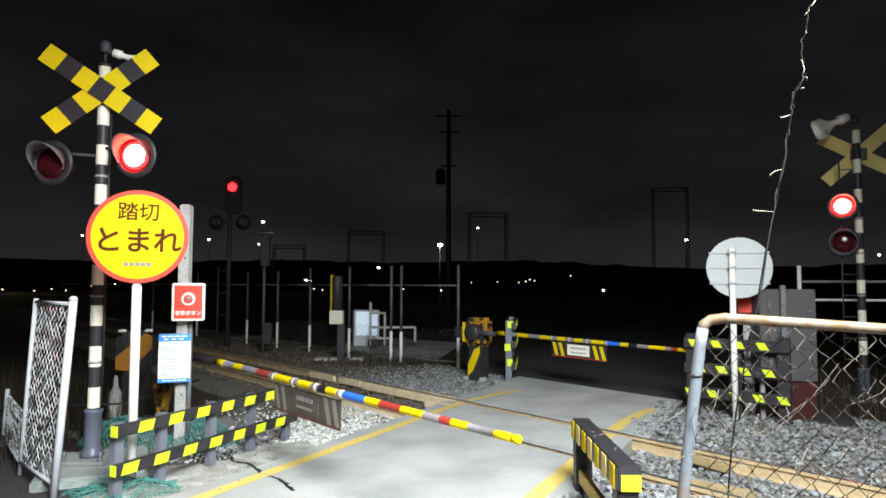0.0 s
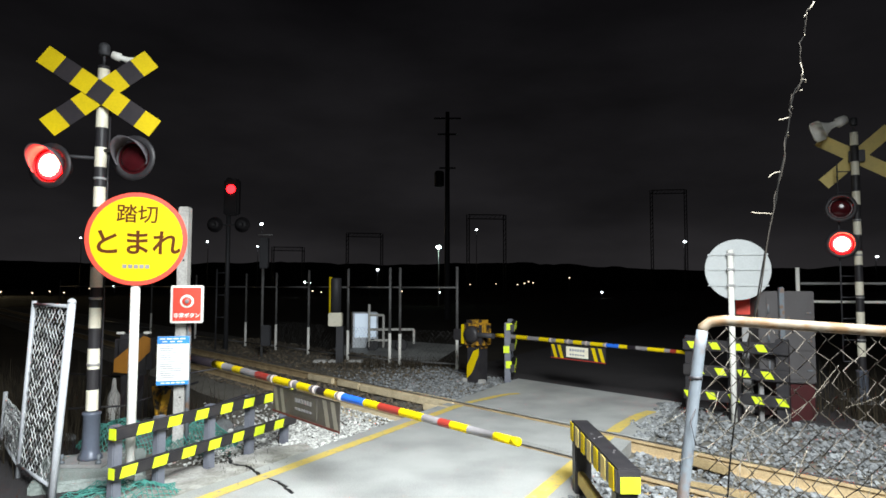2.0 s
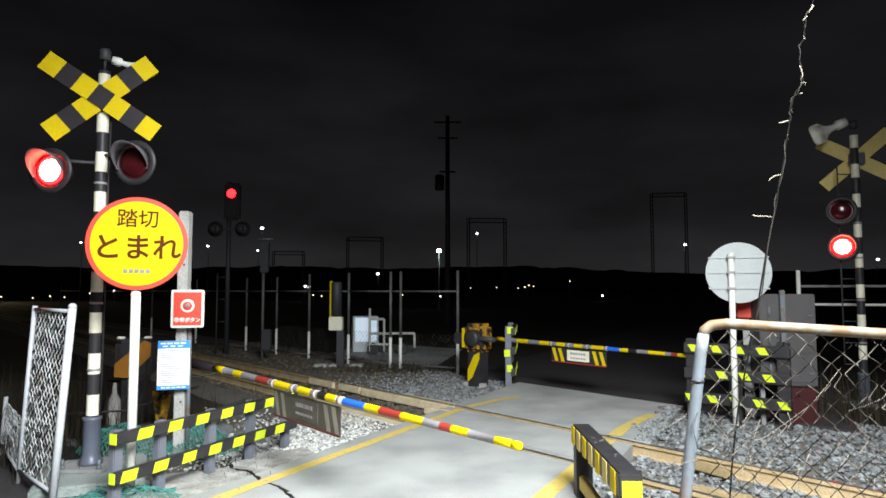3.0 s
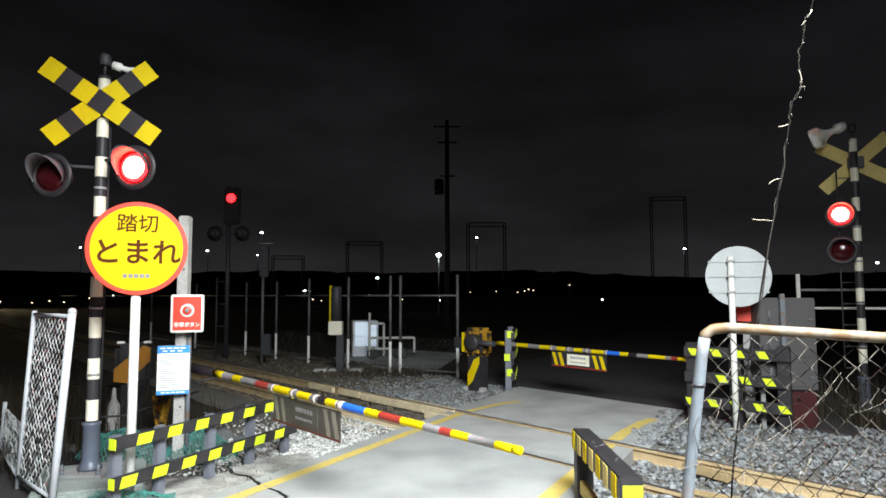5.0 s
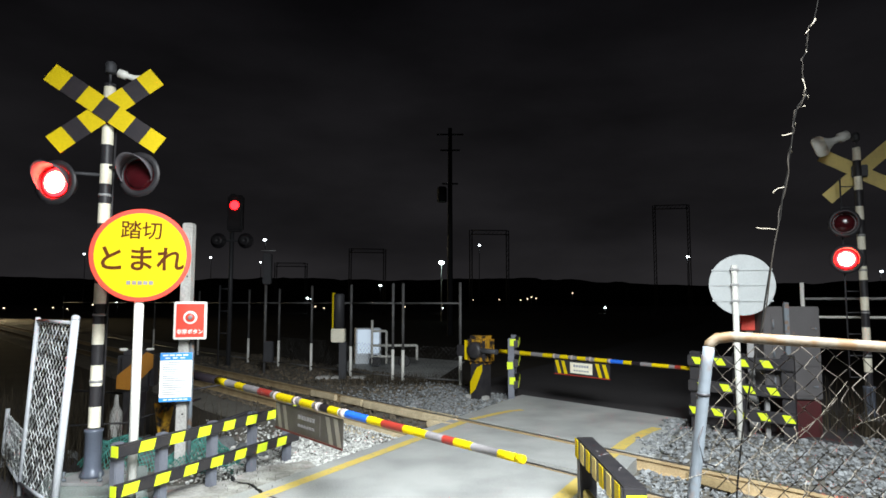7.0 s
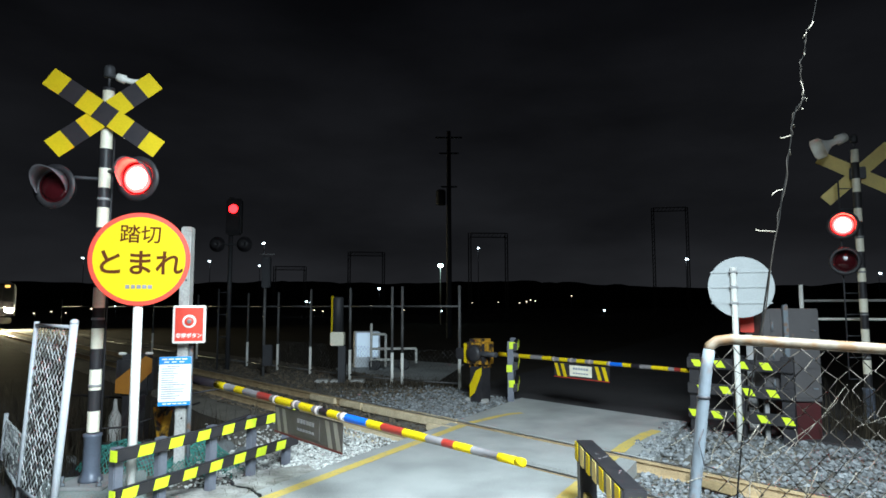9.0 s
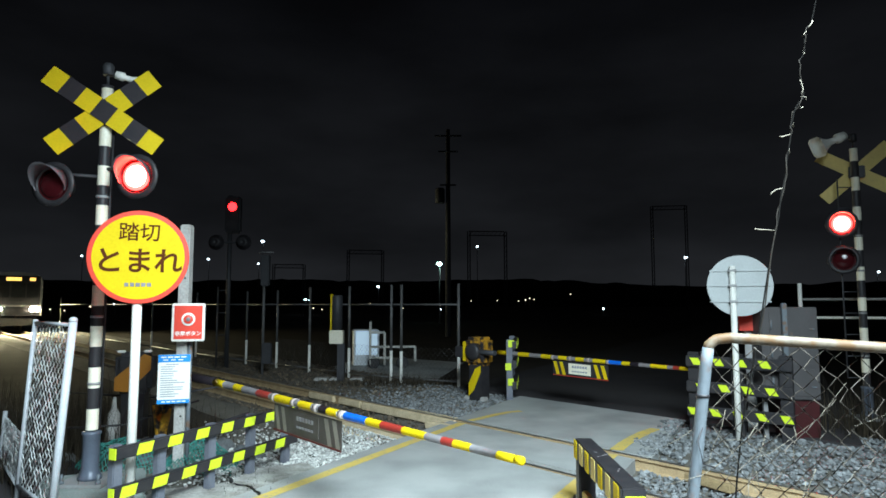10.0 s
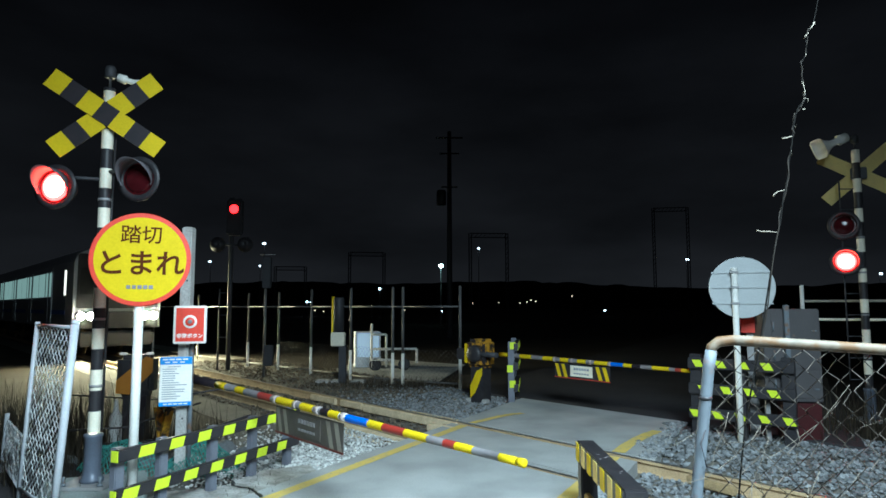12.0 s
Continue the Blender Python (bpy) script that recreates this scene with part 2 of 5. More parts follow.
def rod(bm, a, b, r0, r1=None, seg=12, mi=0, caps=True):
    """A round bar from a to b, tapering from r0 to r1."""
    a, b = Vector(a), Vector(b)
    r1 = r0 if r1 is None else r1
    q = (b - a).to_track_quat("Z", "Y").to_matrix()
    rings = []
    for p, r in ((a, r0), (b, r1)):
        rings.append([bm.verts.new(p + q @ Vector((math.cos(k * math.tau / seg) * r, math.sin(k * math.tau / seg) * r, 0))) for k in range(seg)])
    for k in range(seg):
        f = bm.faces.new((rings[0][k], rings[0][(k + 1) % seg], rings[1][(k + 1) % seg], rings[1][k]))
        f.smooth, f.material_index = True, mi
    if caps:
        for ring in (rings[0][::-1], rings[1]):
            bm.faces.new(ring).material_index = mi


def sweep(bm, pts, r, seg=6, mi=0, taper=None):
    """A tube through pts."""
    pts = [Vector(p) for p in pts]
    rings = []
    for i, p in enumerate(pts):
        d = pts[min(i + 1, len(pts) - 1)] - pts[max(i - 1, 0)]
        q = d.to_track_quat("Z", "Y").to_matrix()
        rr = r if taper is None else r + (taper - r) * i / (len(pts) - 1)
        rings.append([bm.verts.new(p + q @ Vector((math.cos(k * math.tau / seg) * rr, math.sin(k * math.tau / seg) * rr, 0))) for k in range(seg)])
    for a, b in zip(rings, rings[1:]):
        for k in range(seg):
            f = bm.faces.new((a[k], a[(k + 1) % seg], b[(k + 1) % seg], b[k]))
            f.smooth, f.material_index = True, mi
    bm.faces.new(rings[0][::-1]).material_index = mi
    bm.faces.new(rings[-1]).material_index = mi


def lathe(bm, profile, m=None, seg=24, mi=0, smooth=True):
    """A turned shape about z from (radius, height) pairs."""
    tmp = bmesh.new()
    rings = [[tmp.verts.new((math.cos(k * math.tau / seg) * r, math.sin(k * math.tau / seg) * r, z)) for k in range(seg)] for r, z in profile]
    for a, b in zip(rings, rings[1:]):
        for k in range(seg):
            tmp.faces.new((a[k], a[(k + 1) % seg], b[(k + 1) % seg], b[k])).smooth = smooth
    for ring in (rings[0][::-1], rings[-1]):
        tmp.faces.new(ring)
    join(bm, tmp, m, mi)


def prism(bm, outline, z0, z1, mi=0):
    """A flat slab with the given outline (counter-clockwise) between two heights."""
    lo, hi = [bm.verts.new((x, y, z0)) for x, y in outline], [bm.verts.new((x, y, z1)) for x, y in outline]
    n = len(outline)
    faces = [bm.faces.new(lo[::-1]), bm.faces.new(hi)]
    faces += [bm.faces.new((lo[k], lo[(k + 1) % n], hi[(k + 1) % n], hi[k])) for k in range(n)]
    for f in faces:
        f.material_index = mi


def mesh_of(name, bm, materials):
    me = bpy.data.meshes.new(name)
    bm.normal_update()
    bm.to_mesh(me)
    bm.free()
    for m in materials if isinstance(materials, (list, tuple)) else [materials]:
        me.materials.append(m)
    return me


def part(name, bm, materials, parent=None, label="", at=None):
    """One mesh object, under a thing or a part."""
    ob = new(name, mesh_of(name, bm, materials))
    if at is not None:
        ob.matrix_basis = at
    ob.parent = parent
    return tagged(ob, label=label)


def thing(name, label, category, at=None, group="", kind=""):
    ob = new(name)
    ob.empty_display_size = 0.2
    if at is not None:
        ob.matrix_basis = at
    return tagged(ob, label=label, category=category, group=group, kind=kind)


def lettering(text, height, depth=0.002, bold=0.0):
    """A mesh of the text, centred, standing in the xz plane and facing -y."""
    cu = bpy.data.curves.new("lettering", "FONT")
    cu.body, cu.size, cu.extrude = text, height, depth / 2
    cu.offset = bold
    cu.align_x, cu.align_y = "CENTER", "CENTER"
    cu.resolution_u = 3
    ob = new("lettering", cu)
    bpy.context.view_layer.update()
    me = bpy.data.meshes.new_from_object(ob.evaluated_get(bpy.context.evaluated_depsgraph_get()))
    bpy.data.objects.remove(ob)
    bm = bmesh.new()
    bm.from_mesh(me)
    bm.transform(pose(0, 0, 0, 90))
    return bm


# ---- plan: the track runs from far left to near right, the road crosses it ----
TU, TN = Vector((-0.657, 0.754)), Vector((0.754, 0.657))     # along the track (away), across it
RV, RW = Vector((0.471, 0.882)), Vector((0.882, -0.471))     # along the road, across it
RAIL_NEAR, RAIL_FAR, TRACK = 5.015, 6.145, 5.58


def tp(s, n, z=0.0):
    v = TU * s + TN * n
    return Vector((v.x, v.y, z))


def cross(n, w):
    """The point of the plan at n across the track and w across the road."""
    det = TN.x * RW.y - TN.y * RW.x
    return ((n * RW.y - w * TN.y) / det, (TN.x * w - RW.x * n) / det)


# ground to the horizon
bm = bm_new()
bmesh.ops.create_grid(bm, x_segments=60, y_segments=60, size=2500)
for v in bm.verts:
    v.co.x, v.co.y = math.copysign(abs(v.co.x / 2500) ** 2.2 * 2500, v.co.x), math.copysign(abs(v.co.y / 2500) ** 2.2 * 2500, v.co.y)
ground = tagged(part("ground", bm, M_DIRT), "dark bare earth around the level crossing", "ground", kind="structure")
ground.location.z = -0.16

WL, WR = -4.2, -1.45     # edges of the crossing slab

# ballast bed: an uneven sheet, with the loose stones on it
bm = bm_new()
S0, S1, N0, N1 = -14.0, 60.0, 1.3, 9.4
NS, NN = 220, 40
grid = []
for i in range(NS + 1):
    row = []
    for j in range(NN + 1):
        s = S0 + (S1 - S0) * i / NS
        n_edge = N0 + 2.7 * min(1.0, max(0.0, (s - 8.0) / 1.5))
        n = n_edge + (N1 - n_edge) * j / NN
        p = tp(s, n)
        edge = min(1.0, (n - n_edge) / 0.5, (N1 - n) / 0.6)
        trough = min(1.0, max(0.0, (1.05 - abs(n - TRACK)) / 0.3))
        z = -0.15 + edge * (0.085 - 0.075 * trough) + 0.025 * noise.noise((p.x * 1.7, p.y * 1.7, 0)) * (1 - trough)
        row.append(bm.verts.new((p.x, p.y, z)))
    grid.append(row)
for i in range(NS):
    for j in range(NN):
        bm.faces.new((grid[i][j], grid[i][j + 1], grid[i + 1][j + 1], grid[i + 1][j])).smooth = True
bmesh.ops.recalc_face_normals(bm, faces=bm.faces[:])
tagged(part("ballast_bed", bm, mat("ballast_bed", (0.15, 0.14, 0.12), 0.95, dark=(0.075, 0.067, 0.055), scale=3, grain=45, bump=0.8, tone=0.2)),
       "grey ballast bed under the railway track", "ballast", kind="structure")


def stones(name, count, place, size, label, material):
    """Loose angular stones, one object."""
    rng = np.random.RandomState(len(name))
    tmp = bmesh.new()
    bmesh.ops.create_icosphere(tmp, subdivisions=1, radius=1.0)
    base = np.array([v.co[:] for v in tmp.verts])
    tmp.verts.index_update()
    tris = np.array([[v.index for v in f.verts] for f in tmp.faces])
    tmp.free()
    verts, faces, k = [], [], 0
    while k < count:
        p = place(rng)
        if p is None:
            continue
        r = size * (0.55 + rng.rand() ** 2 * 1.1)
        a = rng.rand() * math.tau
        shape = base * (1 + 0.28 * rng.randn(len(base), 1)) * np.array([1, 0.75, 0.6]) * r
        c, s = math.cos(a), math.sin(a)
        rot = np.array([[c, -s, 0], [s, c, 0], [0, 0, 1]])
        verts.append(shape @ rot.T + np.array(p))
        faces.append(tris + k * len(base))
        k += 1
    me = bpy.data.meshes.new(name)
    me.from_pydata(np.concatenate(verts).tolist(), [], np.concatenate(faces).tolist())
    me.materials.append(material)
    return tagged(new(name, me), label, "gravel", kind="stuff")


def ballast_place(rng):
    s, n = -7 + 12.6 * rng.rand(), 3.6 + 5.7 * rng.rand()
    p = tp(s, n)
    w = p.x * RW.x + p.y * RW.y
    if w < -1.55 + 0.22 * noise.noise((n * 3.0, 2, 0)) + 0.12 * rng.rand() or min(abs(n - RAIL_NEAR), abs(n - RAIL_FAR)) < 0.085 or p.length < 3:
        return None
    if n > 8.45 and w < -1.15:
        return None
    trough = min(1.0, max(0.0, (1.05 - abs(n - TRACK)) / 0.3))
    if w < (WR + 0.02 if n < 6.2 else WR + 0.17) and n > 1.6 and not 4.945 < n < 6.21:
        return (p.x, p.y, 0.008)
    return (p.x, p.y, -0.062 - 0.075 * trough + 0.028 * rng.rand())


def verge_place(rng):
    n, w = min(4.78, 3.55 + 0.7 * rng.randn()), -4.28 - 0.75 * abs(rng.randn())
    x, y = cross(n, w)
    return (x, y, -0.05 + 0.025 * rng.rand())


def near_place(rng):
    n, w = 3.4 + 1.5 * rng.rand(), -1.43 + 3.5 * rng.rand()
    x, y = cross(n, w)
    return (x, y, -0.045 + 0.03 * rng.rand())


def left_place(rng):
    s, n = 4 + 16 * rng.rand() ** 1.3, 4.5 + 4.6 * rng.rand()
    p = tp(s, n)
    if p.x * RW.x + p.y * RW.y > -4.25 or min(abs(n - RAIL_NEAR), abs(n - RAIL_FAR)) < 0.085:
        return None
    trough = min(1.0, max(0.0, (1.05 - abs(n - TRACK)) / 0.3))
    return (p.x, p.y, -0.067 - 0.075 * trough + 0.02 * rng.rand())


stones("trackside_dark_stones", 9000, left_place, 0.022, "small brown dirty stones between and beside the rails", mat("dirty_stone", (0.13, 0.105, 0.075), 0.95, dark=(0.06, 0.045, 0.03), scale=6, bump=0.3, rand=0.5))
stones("ballast_stones", 27500, ballast_place, 0.024, "loose grey crushed ballast stones", M_STONE)
def beyond_place(rng):
    n, w = 6.32 + 2.5 * rng.rand(), -4.25 - 1.3 * abs(rng.randn())
    x, y = cross(n, w)
    return (x, y, -0.062 + 0.025 * rng.rand())


stones("slab_edge_gravel", 4500, beyond_place, 0.02, "grey crushed stones beside the far end of the slab", M_STONE)
stones("verge_gravel", 5200, verge_place, 0.016, "pale crushed stones along the verge", M_STONEPALE)
stones("trackside_gravel", 3200, near_place, 0.026, "grey crushed stones beside the crossing slab", M_STONE)

# crossing slab in three strips, with flangeway gaps at the rails


def slab(name, n0, n1, w0, w1, label, material, top=0.0, thick=0.2):
    bm = bm_new()
    prism(bm, [cross(n0, w0), cross(n0, w1), cross(n1, w1), cross(n1, w0)], top - thick, top)
    bmesh.ops.recalc_face_normals(bm, faces=bm.faces[:])
    return tagged(part(name, bm, material), label, "road", kind="structure")


road = slab("road_approach", -9.0, 4.945, WL, WR, "pale worn concrete road surface before the rails", M_CONC)
slab("road_between_rails", 5.145, 6.015, WL, WR, "concrete panel between the two rails", M_CONC)
slab("road_beyond", 6.205, 8.55, WL, WR + 0.15, "worn concrete road surface beyond the rails", M_CONC)
far_road = slab("road_far", 8.56, 60, WL - 1.5, WR + 2.2, "dark asphalt road leading away", M_ASPH, top=-0.006)
slab("pavement", -9.0, 1.2, WR + 0.004, 6.0, "rough concrete apron beside the road", M_CONC, top=-0.02)
slab("pavement_verge", -9.0, 1.55, -12.0, WL - 0.004, "dark asphalt path beside the fence", M_ASPH, top=-0.03)

bm = bm_new()
edge_pts = [cross(-2.0, WL - 0.004), cross(3.3, WL - 0.004), cross(3.35, -4.45), cross(2.9, -4.7), cross(2.4, -4.62), cross(1.9, -4.95), cross(1.2, -4.8), cross(-2.0, -4.9)]
prism(bm, edge_pts, -0.2, -0.008)
bmesh.ops.recalc_face_normals(bm, faces=bm.faces[:])
tagged(part("pavement_edge", bm, mat("broken_concrete", (0.46, 0.45, 0.42), 0.9, dark=(0.16, 0.15, 0.13), scale=5, grain=40, bump=0.8, amount=0.85, tone=0.25)), "broken pale concrete edge beside the road", "pavement", kind="structure")

# cracks in the slab: thin dark grooves
for pts in ([(2.30, -5.1), (2.50, -4.75), (2.46, -4.5), (2.53, -4.3), (2.47, -4.05), (2.51, -3.75), (2.46, -3.4)],):
    bm = bm_new()
    fine = []
    for a, b in zip(pts, pts[1:]):
        for k in range(9):
            f = k / 9
            x, y = cross(a[0] + (b[0] - a[0]) * f, a[1] + (b[1] - a[1]) * f)
            fine.append((x + 0.03 * noise.noise((x * 4, y * 4, 1)), y + 0.05 * noise.noise((x * 4, y * 4, 5)), 0.001))
    sweep(bm, fine, 0.015, seg=4)
    for v in bm.verts:
        v.co.z = 0.0015 + (v.co.z - 0.001) * 0.06
        v.co.x += 0.03 * noise.noise((v.co.x * 19, v.co.y * 19, 3))
        v.co.y += 0.03 * noise.noise((v.co.x * 19, v.co.y * 19, 8))
    part("crack", bm, M_BLACK, road, "dark crack in the concrete")


def marking(pts, width, label):
    """Yellow paint along a row of points of the plan."""
    bm = bm_new()
    vs = []
    for i, p in enumerate(pts):
        d = (Vector(pts[min(i + 1, len(pts) - 1)]) - Vector(pts[max(i - 1, 0)])).normalized()
        nrm = Vector((-d.y, d.x)) * width / 2
        wob = 0.012 * noise.noise((i * 0.9, width * 7, 0))
        vs.append((bm.verts.new((p[0] + nrm.x * (1 + wob * 5), p[1] + nrm.y, 0.004)), bm.verts.new((p[0] - nrm.x * (1 - wob * 5), p[1] - nrm.y, 0.004))))
    for a, b in zip(vs, vs[1:]):
        bm.faces.new((a[0], a[1], b[1], b[0]))
    bmesh.ops.recalc_face_normals(bm, faces=bm.faces[:])
    if bm.faces[0].normal.z < 0:
        bmesh.ops.reverse_faces(bm, faces=bm.faces[:])
    return part("painted_line", bm, M_PAINT_Y, road, label)


def line_points(w, n0, n1, k=12):
    return [cross(n0 + (n1 - n0) * i / k, w) for i in range(k + 1)]


marking(line_points(-3.96, 0.6, 4.94), 0.13, "worn yellow edge line")
marking(line_points(-3.96, 5.15, 6.01, 4), 0.13, "worn yellow edge line")
marking([cross(6.21, -3.94), cross(6.5, -3.88), cross(6.9, -3.80), cross(7.15, -3.72), cross(7.35, -3.6)], 0.12, "worn yellow edge line")
marking(line_points(-1.72, 1.5, 4.94), 0.15, "worn yellow edge line")
marking(line_points(-1.72, 5.15, 6.01, 4), 0.15, "worn yellow edge line")
marking([cross(6.21, -1.72), cross(6.6, -1.71), cross(7.0, -1.67), cross(7.35, -1.62), cross(7.65, -1.54)], 0.15, "worn yellow edge line")


# ---- track ----
def rail(n, name_label):
    t = thing("rail", name_label, "rail", group="rails of the track")
    bm = bm_new()
    prof = [(-0.061, -0.153), (0.061, -0.153), (0.061, -0.142), (0.012, -0.125), (0.009, -0.045), (0.032, -0.032), (0.032, -0.004), (-0.032, -0.004), (-0.032, -0.032), (-0.009, -0.045), (-0.012, -0.125), (-0.061, -0.142)]
    ends = []
    for s in (-30, 0, 10, 20, 40, 80, 240):
        ends.append([bm.verts.new(tp(s, n + a, z)) for a, z in prof])
    for a, b in zip(ends, ends[1:]):
        for k in range(len(prof)):
            bm.faces.new((a[k], a[(k + 1) % len(prof)], b[(k + 1) % len(prof)], b[k]))
    bmesh.ops.recalc_face_normals(bm, faces=bm.faces[:])
    part("rail_body", bm, M_RUST, t, "rusty brown rail side")
    bm = bm_new()
    box(bm, (tp(105, n, -0.0025)), (270, 0.05, 0.003), Matrix.Rotation(math.atan2(TU.y, TU.x), 4, "Z"))
    part("running_surface", bm, M_RAILTOP, t, "worn shiny rail head")


rail(RAIL_NEAR, "rusty steel rail nearer the road barrier")
rail(RAIL_FAR, "rusty steel rail on the far side of the track")

bm = bm_new()
box(bm, (0, 0, 0), (2.0, 0.22, 0.13), bevel=0.012)
sleeper = tagged(part("sleeper", bm, M_SLEEPER), "weathered railway sleeper lying in the ballast", "sleeper", group="sleepers under the track")
SL_ROT = Matrix.Rotation(math.atan2(TN.y, TN.x), 4, "Z")
first = True
for k in range(-12, 70):
    s = k * 0.62
    p = tp(s, TRACK)
    if -5.4 < p.x * RW.x + p.y * RW.y < -0.2:
        continue
    m = Matrix.Translation((p.x, p.y, -0.205)) @ SL_ROT
    if first:
        sleeper.matrix_basis, first = m, False
    else:
        copy_thing(sleeper, m)

# timber baulks and pale strips beside the rails at the end of the slab
# the three at n = 6.06 paint the far rail's lit side, with shadow gaps
for n, s0, s1, w, h, z in ((4.86, 6.3, 8.6, 0.12, 0.12, -0.07), (5.79, 6.5, 7.0, 0.11, 0.10, -0.05), (6.36, 6.9, 8.3, 0.10, 0.10, -0.09), (4.62, 6.7, 7.9, 0.16, 0.1, -0.10), (6.06, 6.75, 9.0, 0.06, 0.12, -0.06), (6.06, 9.1, 9.75, 0.06, 0.11, -0.06), (6.06, 9.95, 10.8, 0.06, 0.11, -0.065)):
    bm = bm_new()
    d = math.atan2(TU.y, TU.x)
    box(bm, (0, 0, 0), (s1 - s0, w, h), bevel=0.012)
    for v in bm.verts:
        v.co.z += 0.008 * noise.noise((v.co.x * 3, n, s0))
    tagged(part("baulk_and_lit_strip", bm, M_BAULKLIT, at=Matrix.Translation(tp((s0 + s1) / 2, n, z)) @ Matrix.Rotation(d + radians(1.2 if n > 5 else -1), 4, "Z")), "pale weathered timber baulk and painted lit strip beside the rail", "timber", group="timber baulks")

# check-rail ends that flare at both sides of the slab
for n, s, flare in ((5.97, 6.35, 1), (5.19, 6.95, -1), (5.97, 3.25, 1), (5.19, 2.75, -1)):
    bm = bm_new()
    p, q = tp(s, n, -0.045), tp(s + (0.5 if s > 5 else -0.5), n - 0.09 * flare, -0.06)
    d = q - p
    box(bm, (p + q) / 2, (d.length, 0.075, 0.08), Matrix.Rotation(math.atan2(d.y, d.x), 4, "Z"), bevel=0.01)
    tagged(part("check_rail_end", bm, M_WOOD), "tan flared check rail end beside the slab", "rail", group="check rail ends")


# ---- guard barriers of black beams with reflective plates ----
def guard(points, height, rails, label, plate_gap, plate, face, slant=0.0, beam=(0.06, 0.115), post=0.1, skip_posts=(), lime=True, group="guard barriers", shift=0.0, offsets=None, post_paint=None):
    """Posts at the points of the plan, beams along them at the heights of rails, plates on the side that face names."""
    t = thing("guard_barrier", label, "barrier", group=group)
    a, b = Vector(points[0]), Vector(points[-1])
    d = (b - a).normalized()
    nrm = Vector((d.y, -d.x)) * face
    rot = Matrix.Rotation(math.atan2(d.y, d.x), 4, "Z")
    for i, p in enumerate(points):
        if i in skip_posts:
            continue
        bm = bm_new()
        box(bm, (0, 0, height / 2 - 0.05), (post, post * 0.8, height + 0.1), rot, bevel=0.008)
        part("post", bm, post_paint or M_GUARDPOST, t, at=Matrix.Translation((p[0] - nrm.x * 0.05, p[1] - nrm.y * 0.05, 0)))
    for k, z in enumerate(rails):
        bm = bm_new()
        mid = (a + b) / 2 + nrm * 0.03
        box(bm, (mid.x, mid.y, z), ((b - a).length + 0.16, beam[0], beam[1]), rot, bevel=0.008)
        rail_ob = part("beam", bm, M_BLACK, t)
        n = int(((b - a).length + 0.1) / plate_gap) + 1
        for j in range(n):
            c = a + d * (j * plate_gap + (offsets[k] if offsets else shift + (plate_gap / 2 if k % 2 else 0.0))) + nrm * (0.03 + beam[0] / 2 + 0.002)
            if (c - a).dot(d) > (b - a).length + 0.05:
                continue
            bm = bm_new()
            w, h = plate
            q = [(-w / 2 - slant, h / 2), (w / 2 - slant, h / 2), (w / 2 + slant, -h / 2), (-w / 2 + slant, -h / 2)]
            vs = []
            for off in (0.0, 0.004):
                vs.append([bm.verts.new((c.x + d.x * u + nrm.x * off, c.y + d.y * u + nrm.y * off, z + v)) for u, v in q])
            bm.faces.new(vs[1])
            bm.faces.new(vs[0][::-1])
            for i in range(4):
                bm.faces.new((vs[0][i], vs[0][(i + 1) % 4], vs[1][(i + 1) % 4], vs[1][i]))
            bmesh.ops.recalc_face_normals(bm, faces=bm.faces[:])
            part("reflector_plate", bm, M_LIME if lime else M_YEL, rail_ob, "bright yellow reflective plate")
    return t


low = guard([(-2.473, 4.934), (-2.30, 5.31), (-2.07, 5.82), (-1.86, 6.32), (-1.64, 6.82)], 0.56, (0.513, 0.22),
      "low black guard barrier with yellow reflective plates", 0.30, (0.14, 0.082), 1, slant=-0.012, offsets=(0.18, 0.04), beam=(0.05, 0.095), post=0.085)
for z, w in ((0.513, 0.07), (0.22, 0.06)):
    bm = bm_new()
    box(bm, (-2.487, 4.847, z), (w, 0.006, 0.082), Matrix.Rotation(radians(-24), 4, "Z"))
    part("end_plate", bm, M_LIME, low, "bright yellow end plate")
guard([(3.28, 8.44), (3.70, 8.12), (4.14, 7.78)], 1.0, (0.885, 0.56, 0.245),
      "tall black guard barrier with slanted yellow reflective plates", 0.272, (0.105, 0.088), 1, slant=0.024, beam=(0.06, 0.14), post=0.14, offsets=(0.05, 0.115, 0.0), post_paint=M_BLACK)
tall = guard([(1.18, 11.05), (1.36, 12.3)], 1.02, (0.93, 0.60, 0.24),
      "black guard barrier with yellow plates beside the far barrier machine", 0.5, (0.13, 0.12), 1, beam=(0.08, 0.13), post=0.13)
for x, z in ((1.15, 0.95), (1.10, 0.56), (1.14, 0.30)):
    bm = bm_new()
    box(bm, (x, 10.975, z), (0.1, 0.006, 0.12))
    part("end_plate", bm, M_LIME, tall, "bright yellow end plate")

# low guard barrier of one heavy beam, beside the fence
t = thing("guard_barrier", "low heavy black beam barrier with yellow stripes", "barrier", group="guard barriers")
ga, gb = Vector((1.12, 5.25)), Vector((1.11, 3.84))
gd = (gb - ga).normalized()
grot = Matrix.Rotation(math.atan2(gd.y, gd.x), 4, "Z")
bm = bm_new()
mid = (ga + gb) / 2
box(bm, (mid.x, mid.y, 0.475), ((gb - ga).length, 0.15, 0.15), grot, bevel=0.012)
beam = part("beam", bm, M_BLACK, t, "dark painted top beam")
for k in range(7):
    bm = bm_new()
    c = ga + gd * (0.075 + k * 0.205)
    box(bm, (c.x - 0.078, c.y, 0.475), (0.11, 0.005, 0.142), grot)
    part("stripe", bm, M_YEL if k % 2 == 0 else M_FADED, beam, "worn yellow stripe")
